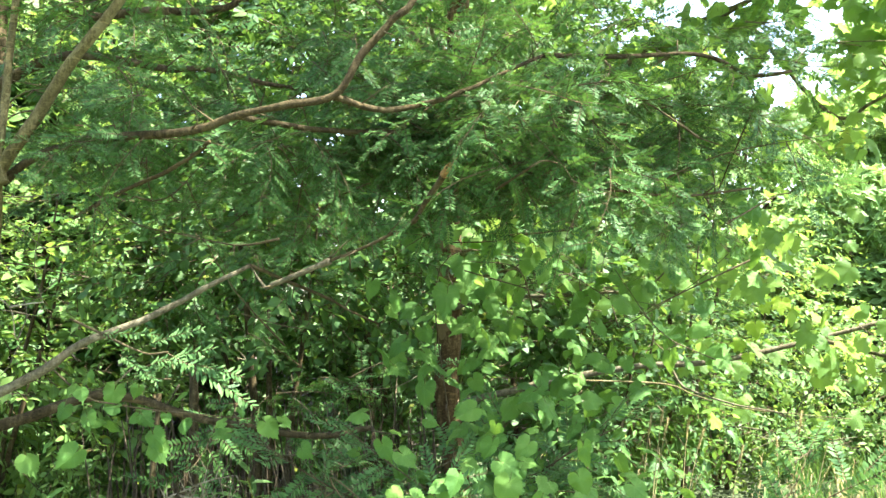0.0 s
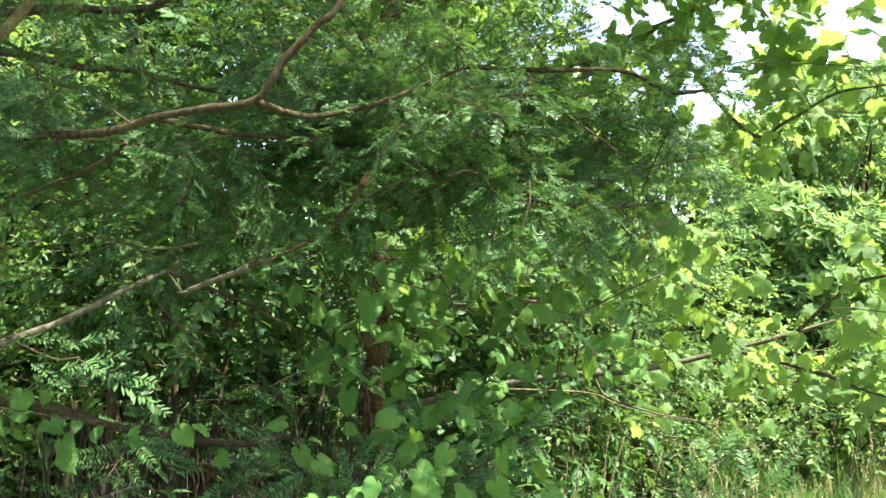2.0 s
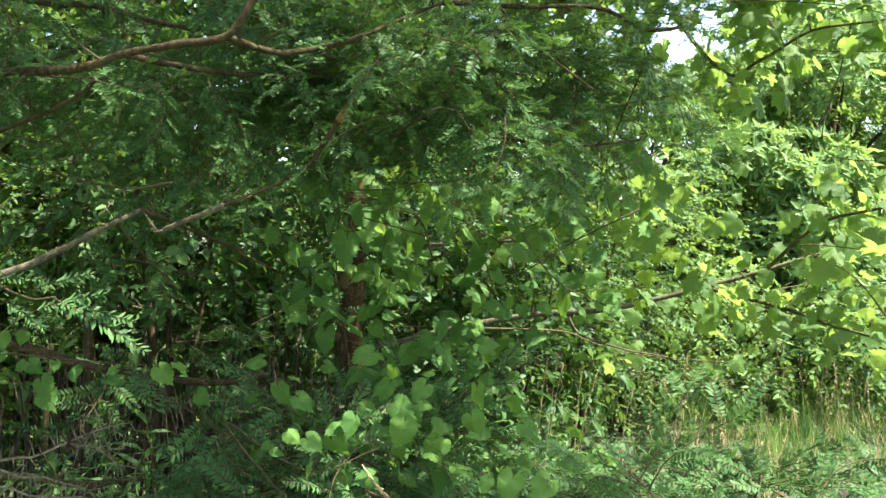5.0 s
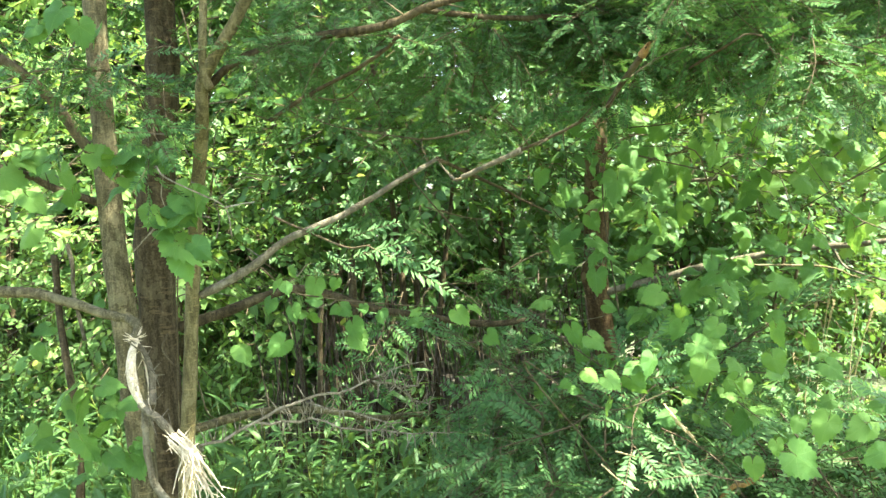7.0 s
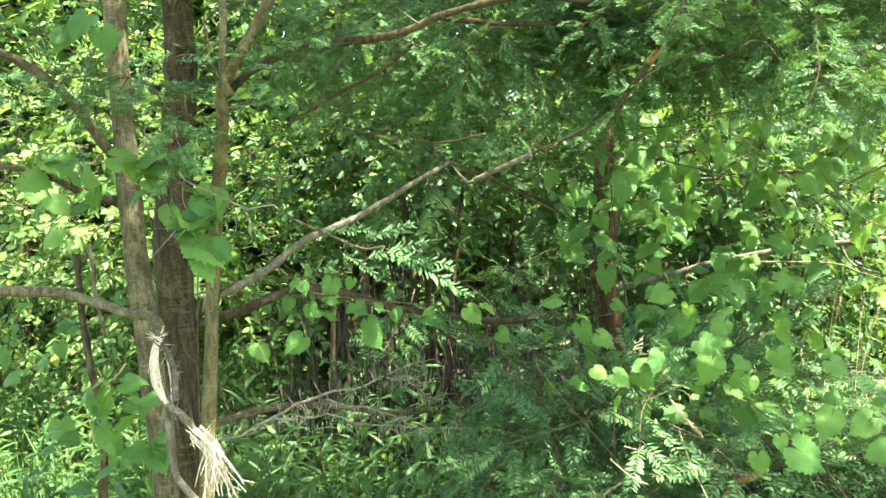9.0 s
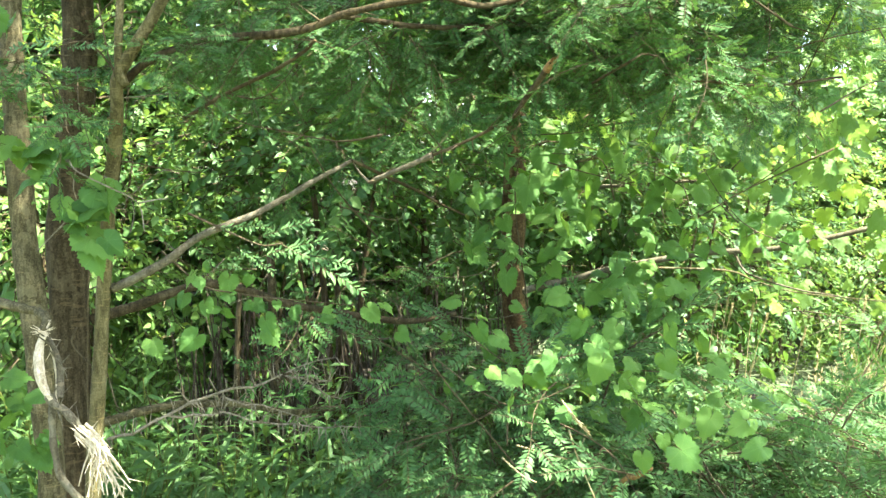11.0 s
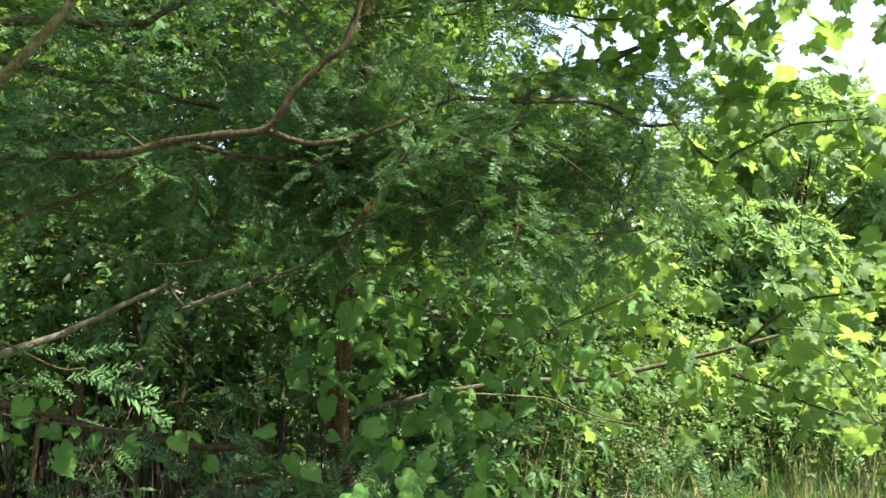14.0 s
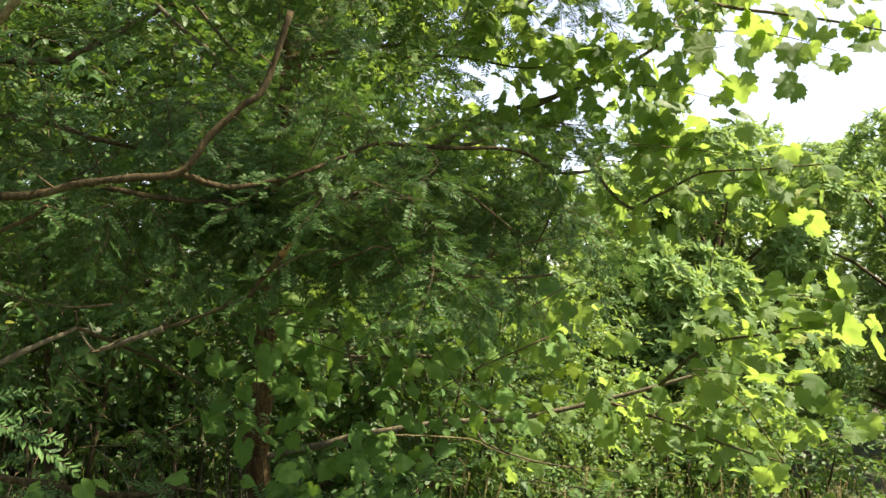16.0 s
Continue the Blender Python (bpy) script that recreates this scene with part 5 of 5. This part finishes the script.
def vine(label, line, spots, extra, seed, at, scale=1.0):
    """A vine: a thin stem with broad toothed leaves at given places, and more strewn in patches."""
    rng = random.Random(seed)
    v = thing("grape_vine", label, "vine", at)
    limb("stem", line, 0.0024, 0.0012, TWIG, v, sides=6, seed=seed, wobble=0.02)
    for x, y, z, wide in spots:
        p = Vector((x, y, z))
        d = Vector((rng.uniform(-1.0, 1.0), rng.uniform(-0.6, 0.1), rng.uniform(-1.0, -0.2)))
        u = Vector((rng.uniform(-0.9, 0.9), rng.uniform(-1.0, -0.2), rng.uniform(0.2, 1.1)))
        part("leaf", GRAPE_MESHES[rng.randrange(6)], v, matrix=aim(p - d.normalized() * wide * 0.3, d, u, wide * 0.76 * scale))
    for x, y, z, rx, ry, rz, count in extra:
        for _ in range(count):
            p, q = in_blob(rng, (x, y, z), (rx, ry, rz))
            d = Vector((rng.uniform(-0.9, 0.9), rng.uniform(-0.6, 0.2), rng.uniform(-0.8, 0.1)))
            u = Vector((rng.uniform(-0.7, 0.7), rng.uniform(-0.9, 0.1), rng.uniform(0.5, 1.1)))
            part("leaf", GRAPE_MESHES[rng.randrange(6)], v, matrix=aim(p, d, u, rng.uniform(0.030, 0.056) * scale))
    return v


vine("grape vine with drooping green leaves on the sapling trunk", [(-0.95, 1.68, 0.0), (-0.97, 1.70, 0.7), (-0.93, 1.68, 1.3), (-0.88, 1.68, 1.48)], GRAPE_A,
     [(-1.45, 2.0, 0.95, 0.28, 0.15, 0.35, 18), (-1.30, 1.95, 1.42, 0.22, 0.12, 0.12, 12), (-0.835, 1.52, 1.40, 0.05, 0.03, 0.08, 14), (-0.98, 1.57, 1.56, 0.05, 0.03, 0.08, 9), (-0.90, 1.56, 1.55, 0.05, 0.03, 0.05, 5), (-1.14, 1.68, 0.97, 0.10, 0.06, 0.18, 22), (-1.12, 1.66, 1.82, 0.08, 0.04, 0.04, 5), (-1.28, 1.8, 1.5, 0.10, 0.06, 0.10, 12)], 91, (-0.95, 1.68, 0.0), 1.12)
vine("grape vine with small heart-shaped leaves along a dark limb", ([(-0.782, 1.694, 1.326), (-0.705, 1.704, 1.253), (-0.639, 1.719, 1.232), (-0.550, 1.747, 1.214), (-0.387, 1.773, 1.195)], 0.0023, 0.0018)[0], GRAPE_B, [(*q, 0.07, 0.03, 0.05, 3) for q in ([(-0.782, 1.694, 1.326), (-0.705, 1.704, 1.253), (-0.639, 1.719, 1.232), (-0.550, 1.747, 1.214), (-0.387, 1.773, 1.195)], 0.0023, 0.0018)[0][1:]], 92, (-0.86, 1.93, 1.2), 0.78)
vine("grape vine with large pale green toothed leaves over low bushes", [(0.15, 1.9, 0.0), (0.1, 1.8, 0.6), *([(-0.211, 1.726, 1.067), (-0.121, 1.682, 1.033), (-0.034, 1.667, 1.003), (0.083, 1.656, 1.053)], 0.0023, 0.0016)[0]], GRAPE_C,
     [(0.20, 1.92, 1.08, 0.32, 0.16, 0.16, 56), (0.28, 1.80, 0.98, 0.34, 0.10, 0.12, 40), (-0.02, 2.0, 1.0, 0.25, 0.15, 0.18, 14)], 93, (0.15, 1.9, 0.0), 0.88)
vine("grape vine climbing through the sycamore twigs", [(0.1, 2.5, 0.0), (0.05, 2.4, 0.9), (0.0, 2.3, 1.5), (0.3, 2.35, 1.5), (0.5, 2.4, 1.4)], GRAPE_D,
     [(0.22, 2.45, 1.45, 0.36, 0.16, 0.16, 60), (0.35, 2.55, 1.15, 0.34, 0.15, 0.17, 42), (0.0, 2.3, 1.3, 0.22, 0.12, 0.14, 30), (0.55, 2.2, 1.35, 0.2, 0.12, 0.14, 24), (0.75, 2.35, 1.56, 0.24, 0.14, 0.16, 18)], 94, (0.1, 2.5, 0.0), 1.1)

# ---- undergrowth ----


def shrub(label, x, y, blobs, seed, mats=(SHRUB, TWIG), stems=5, reach=0.5, tall=1.8, name="shrub", near=None, size=(0.8, 1.3), shapes=None):
    rng = random.Random(seed)
    b = thing(name, label, "shrub", (x, y, 0.0), "thicket shrubs")
    for k in range(stems):
        a = rng.uniform(0, 6.28)
        d = Vector((math.cos(a), math.sin(a), 0)) * rng.uniform(0.3, 1.0) * reach
        h = tall * rng.uniform(0.7, 1.0)
        limb("stem", [(x + d.x * 0.15, y + d.y * 0.15, -0.1), (x + d.x * 0.4, y + d.y * 0.4, h * 0.4), (x + d.x * 0.8, y + d.y * 0.8, h * 0.75), (x + d.x, y + d.y, h)],
             rng.uniform(0.010, 0.022), 0.004, BARK_DARK, b, sides=7, seed=seed + k, steps=3)
    foliage(b, blobs, shapes or TWIGS, TWIG_MESHES, list(mats), seed, near=near, name="leafy_twig", size=size, face=0.7)
    return b


shrub("dense dark green shrub with small pointed leaves", -0.75, 3.9, [(-0.60, 3.9, 2.2, 0.80, 0.6, 0.7, 400), (-0.7, 3.7, 1.5, 0.8, 0.4, 0.35, 234)], 101, tall=2.4)
shrub("dense dark green shrub with small pointed leaves", 0.5, 4.7, [(0.55, 4.7, 1.4, 0.8, 0.6, 0.9, 540), (0.3, 4.8, 2.6, 0.6, 0.6, 0.45, 130)], 102, tall=2.6)
shrub("tall shrub with sunlit leaves at the thicket edge", 1.35, 4.9, [(1.35, 4.9, 1.0, 0.6, 0.6, 0.62, 300), (1.25, 5.0, 1.8, 0.5, 0.5, 0.4, 130)], 103, tall=1.9, shapes=FAR_TWIGS)
shrub("shrub behind the trunks with sunlight painted into its yellow-green leaves", -2.1, 3.9, [(-2.1, 3.9, 1.2, 0.9, 0.6, 0.9, 504), (-1.9, 3.9, 2.4, 0.8, 0.6, 0.5, 130)], 104, mats=(SUN_SHRUB, TWIG), tall=2.0)
shrub("shrub behind the trunks with sunlight painted into its yellow-green leaves", -3.3, 4.6, [(-3.3, 4.6, 1.3, 0.9, 0.8, 1.1, 540), (-2.6, 5.6, 2.2, 1.2, 0.8, 1.2, 540)], 105, mats=(SUN_SHRUB, TWIG), shapes=FAR_TWIGS, tall=2.0)
shrub("tall leafy shrub deep in the thicket", -0.4, 5.9, [(-0.6, 5.9, 1.8, 1.3, 0.7, 1.7, 756), (-0.3, 6.0, 3.4, 1.6, 0.9, 0.8, 560)], 106, shapes=FAR_TWIGS, tall=3.2, size=(1.3, 2.0))
shrub("dense shrub closing the thicket behind dead stems", -1.4, 5.0, [(-1.4, 5.0, 0.9, 1.1, 0.4, 0.9, 420)], 109, tall=1.6)
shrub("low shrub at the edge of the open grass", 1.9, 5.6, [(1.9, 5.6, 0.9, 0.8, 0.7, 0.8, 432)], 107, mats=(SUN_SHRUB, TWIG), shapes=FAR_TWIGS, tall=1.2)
shrub("shrub beyond the grass with sunlight painted into its yellow-green leaves", 2.45, 6.9, [(2.40, 6.9, 1.2, 0.8, 0.5, 0.9, 420), (3.9, 7.3, 0.9, 0.8, 0.5, 0.7, 330)], 111, mats=(SUN_SHRUB, TWIG), tall=1.6, size=(1.1, 1.6))
shrub("low shrub at the grass edge with sunlight painted into its pale leaves", 3.2, 5.7, [(3.2, 5.7, 0.55, 0.7, 0.5, 0.6, 260)], 108, mats=(SUN_SHRUB, TWIG), tall=0.9)

shrub("dense dark shrub in the shade of the sycamore", 0.72, 3.95, [(0.68, 3.95, 0.95, 0.55, 0.32, 0.48, 400), (0.35, 4.05, 1.35, 0.5, 0.3, 0.3, 160)], 110, tall=1.3)
for k, (x, y, tall) in enumerate([(-4.6, 6.6, 1.7), (-3.0, 7.2, 1.9), (-1.5, 7.0, 1.9), (0.1, 7.1, 1.9), (1.6, 7.2, 1.6), (3.2, 6.6, 1.1), (4.3, 5.6, 0.9)]):
    shrub("dense green shrub filling the back of the thicket", x, y, [(x, y, tall * 0.5, 1.05, 0.6, tall * 0.55, 330)], 200 + k * 10, tall=tall, size=(1.3, 1.9), shapes=FAR_TWIGS)

# dead stems of last year standing in the shade
ds = random.Random(121)
dead = thing("dead_stems", "bare brown dead stems standing close in the shade", "dead stems", (-0.6, 3.2, 0.0))
for k in range(190):
    x, y, h = ds.uniform(-1.45, 0.1), ds.uniform(3.2, 4.4), ds.uniform(0.55, 1.0)
    lean = Vector((ds.uniform(-0.14, 0.14), ds.uniform(-0.2, 0.2), 0))
    limb("stem", [(x, y, -0.05), Vector((x, y, h * 0.5)) + lean * 0.35, Vector((x, y, h)) + lean], ds.uniform(0.003, 0.009), 0.002, STICK, dead, sides=6, seed=k, steps=3)


limb("stem", [(-0.94, 3.30, -0.05), (-0.93, 3.30, 0.6), (-0.935, 3.30, 1.1)], 0.024, 0.016, BARK_DARK, dead, "thick dark dead stem", seed=401)
limb("stem", [(-1.06, 3.20, -0.05), (-1.06, 3.20, 0.6), (-1.04, 3.22, 1.0)], 0.013, 0.009, BARK_DARK, dead, "thick dark dead stem", seed=402)


def sown(name, label, category, shapes, mats, patches, seed, size=(0.7, 1.3)):
    rng = random.Random(seed)
    poses = []
    for x0, x1, y0, y1, count, *grown in patches:
        for _ in range(count):
            x, y = rng.uniform(x0, x1), rng.uniform(y0, y1)
            m = pose(x, y, ground_height(x, y) - 0.01, rng.uniform(-10, 10), rng.uniform(-10, 10), rng.uniform(0, 360)) @ Matrix.Scale(rng.uniform(*size) * (grown[0] if grown else 1.0), 4)
            poses.append((rng.randrange(len(shapes)), np.array(m)))
    return tagged(new(name, strewn_mesh(name, shapes, poses, mats, False)), label, category, kind="stuff")


sown("weeds", "leafy green weeds with narrow leaves on the shaded ground", "weeds", WEEDS, [WEED, STEM], [(-2.0, 0.6, 1.9, 3.3, 320), (-1.25, -0.05, 1.75, 2.5, 190), (-4.0, -1.6, 2.4, 4.5, 360), (0.3, 1.1, 2.3, 3.3, 130), (-0.3, 1.1, 3.3, 4.4, 170), (0.4, 1.4, 2.4, 3.1, 120)], 131, (0.65, 1.25))
sown("grass", "long green grass under the thicket", "grass", TUFTS, [WEED, STEM], [(-2.2, 0.8, 1.8, 3.2, 200), (2.2, 5.0, 4.0, 6.5, 300, 0.65), (-5.0, -2.0, 2.5, 6.0, 300)], 132)
sown("dry_grass", "straw-coloured dry grass with feathery seed heads", "grass", HAYS, [HAY, STEM], [(0.75, 1.25, 3.0, 3.7, 9), (1.24, 1.95, 3.30, 3.75, 46, 0.92), (2.0, 3.2, 4.2, 5.2, 22, 0.6), (3.0, 4.8, 4.2, 5.6, 60, 0.75)], 133, (0.9, 1.4))

# ---- far trees ----


def tuft_poses(rng, blobs, shapes, size):
    """Leaf tufts on the skin of uneven clumps, their faces turned outwards and up."""
    out = []
    for x, y, z, rx, ry, rz, count in blobs:
        for _ in range(count):
            q = Vector((rng.gauss(0, 1), rng.gauss(0, 1), rng.gauss(0.25, 1))).normalized() * rng.uniform(0.72, 1.05)
            up = Vector((q.x + rng.uniform(-0.4, 0.4), q.y + rng.uniform(-0.4, 0.4), q.z * 0.6 + 0.8))
            along = Vector((rng.uniform(-1, 1), rng.uniform(-1, 1), rng.uniform(-0.5, 0.5)))
            z_axis = up.normalized()
            y_axis = (along - z_axis * along.dot(z_axis)).normalized()
            out.append((rng.randrange(len(shapes)), np.array(aim((x + q.x * rx, y + q.y * ry, z + q.z * rz), y_axis, z_axis, rng.uniform(*size)))))
    return out


def far_tree(x, y, tall, wide, seed, thick=0):
    rng = random.Random(seed)
    t = thing("tree", "distant leafy tree with pale green sunlit clumps", "tree", (x, y, 0.0), "trees beyond the grass")
    limb("trunk", [(x, y, -0.2), (x + 0.1, y, tall * 0.3), (x, y + 0.1, tall * 0.6), (x + 0.05, y, tall * 0.9)], wide * 0.07, 0.02, BARK_DARK, t, sides=9, seed=seed, steps=3)
    blobs = []
    clumps = 15 if thick else 34
    for k in range(clumps):
        a, h = k * 2.4 + rng.uniform(-0.3, 0.3), 0.08 + 0.86 * (k + 0.5) / clumps
        r = wide * (0.62 if thick else rng.uniform(0.55, 0.85)) * math.sqrt(max(0.15, 1 - (h - 0.45) ** 2 * 2.8))
        q = Vector((x + math.cos(a) * r, y + math.sin(a) * r, h * tall))
        if k % (1 if thick else 2) == 0:
            limb("limb", [(x, y, h * tall * 0.7), tuple((Vector((x, y, h * tall * 0.8)) + q) / 2), tuple(q)], 0.03, 0.008, BARK_DARK, t, sides=5, seed=seed + k, steps=2)
        if thick:
            blobs.append((q.x, q.y, q.z, wide * 0.36, wide * 0.36, tall * 0.13, thick))
        else:
            w = wide * rng.uniform(0.20, 0.30)
            blobs.append((q.x, q.y, q.z, w, w, w * 0.75, 75))
    if thick:
        foliage(t, blobs, FAR_TWIGS, None, [SHRUB, TWIG], seed, rest="crown", size=(2.5, 3.5), up_tilt=0.35, face=0.8, core=0.6)
    else:
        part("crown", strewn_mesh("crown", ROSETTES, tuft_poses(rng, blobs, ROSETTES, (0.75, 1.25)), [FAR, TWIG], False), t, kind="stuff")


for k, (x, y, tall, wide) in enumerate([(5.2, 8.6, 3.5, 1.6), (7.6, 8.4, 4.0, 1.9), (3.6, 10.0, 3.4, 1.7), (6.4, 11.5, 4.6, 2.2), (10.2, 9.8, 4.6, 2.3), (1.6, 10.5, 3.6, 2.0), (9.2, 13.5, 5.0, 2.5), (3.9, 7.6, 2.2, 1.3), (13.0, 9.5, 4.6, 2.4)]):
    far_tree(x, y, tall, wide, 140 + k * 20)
for k, (x, y, tall, wide) in enumerate([(-8.6, 8.8, 8.0, 3.2), (-6.0, 9.4, 8.5, 3.2), (-3.4, 8.6, 8.0, 3.0), (-0.9, 8.8, 7.5, 2.8), (0.5, 9.2, 6.5, 2.0), (-4.9, 6.3, 5.0, 1.9), (-2.9, 6.3, 4.6, 1.7)]):
    far_tree(x, y, tall, wide, 500 + k * 20, 80)
# unseen trees behind the camera, added to hold sky light off the thicket
for k, (x, y, tall, wide) in enumerate([(-5.0, -8.0, 8.0, 3.4), (-0.5, -9.0, 8.5, 3.6), (4.5, -8.5, 8.0, 3.4)]):
    far_tree(x, y, tall, wide, 700 + k * 20, 45)

# ---- dry stalks among the vine leaves ----


def dry_stalk(label, line, head, start=0.33, group=""):
    """A broken straw-coloured grass stalk with its seed head or bare."""
    rng = random.Random(len(label) + int(line[0][0] * 1000))
    t = thing("dry_grass_stalk", label, "grass", line[0], group)
    part("stalk", shape_mesh("stalk", tube(line, 0.0020, 0.0012, 5, 4, 0.1, 3), [STRAW]), t)
    if head:
        s = Shape()
        pts = glide(line, 12)
        pts = pts[int(len(pts) * start):]
        for k in range(90):
            q = pts[rng.randrange(len(pts))]
            v, f, uv = blade(rng.uniform(0.008, 0.016), 0.0032, 0.3, 0.1)
            way = (pts[-1] - pts[0]).normalized() + Vector((rng.uniform(-0.5, 0.5), rng.uniform(-0.5, 0.5), rng.uniform(-0.5, 0.5)))
            m = aim(q, way, (rng.uniform(-1, 1), rng.uniform(-1, 1), 1))
            s.add([m @ Vector(p) for p in v], f, 0, uv)
        part("seed_head", shape_mesh("seed_head", s, [HAY], False), t, "feathery dry seed head")


STRAW = bark_material("straw", (0.22, 0.18, 0.09), (0.38, 0.32, 0.17), (0.52, 0.45, 0.27), 2.0, 0.2, 0.1)
dry_stalk("dry straw-coloured grass head hanging beside vine leaves", [(0.050, 1.622, 1.030), (0.057, 1.620, 1.020), (0.077, 1.610, 0.995), (0.100, 1.600, 0.972)], True)
dry_stalk("bent pale straw stalk lying on locust leaves", [(-0.070, 1.620, 0.909), (-0.034, 1.600, 0.882), (-0.003, 1.580, 0.873)], False)
dry_stalk("short pale straw stalk lying on locust leaves", [(-0.039, 1.660, 0.920), (0.010, 1.640, 0.914), (0.062, 1.620, 0.906)], False)
dry_stalk("thin upright straw stalk below a vine leaf", [(0.066, 1.630, 0.965), (0.083, 1.600, 0.912), (0.112, 1.560, 0.848)], False)
limb("broken_stub", [(0.150, 1.76, 0.72), (0.179, 1.660, 0.841), (0.203, 1.620, 0.872), (0.228, 1.600, 0.898)], 0.0050, 0.0066, SNAPPED, low_locust, "snapped orange-brown stub", seed=403, lumps=0.3)
limb("twig", [(0.10, 1.62, 1.66), (0.147, 1.500, 1.689), (0.173, 1.500, 1.703), (0.199, 1.500, 1.699)], 0.0024, 0.0016, BARK_RED, sapling, "reddish crooked twig end", seed=404, lumps=0.3)
for k, (x, y, top, lean) in enumerate([(0.765, 2.92, 1.03, 0.05), (0.73, 2.95, 0.99, 0.04), (0.80, 3.00, 0.96, 0.07), (0.86, 2.96, 0.97, 0.02), (0.93, 3.02, 0.92, 0.09), (1.245, 2.95, 1.00, 0.02), (1.08, 3.05, 0.86, 0.06), (1.18, 3.00, 0.90, -0.05), (1.33, 3.02, 0.90, 0.08), (1.40, 3.05, 0.92, 0.10)]):
    low = ground_height(x - lean, y)
    dry_stalk("tall pale dry grass stalk with a feathery seed head", [(x - lean, y, low - 0.01), (x - lean * 0.8, y, low * 0.5 + top * 0.5), (x - lean * 0.3, y - 0.01, top * 0.85 + low * 0.15), (x, y - 0.03, top)], True, 0.80, "dry stalks at the thicket edge")
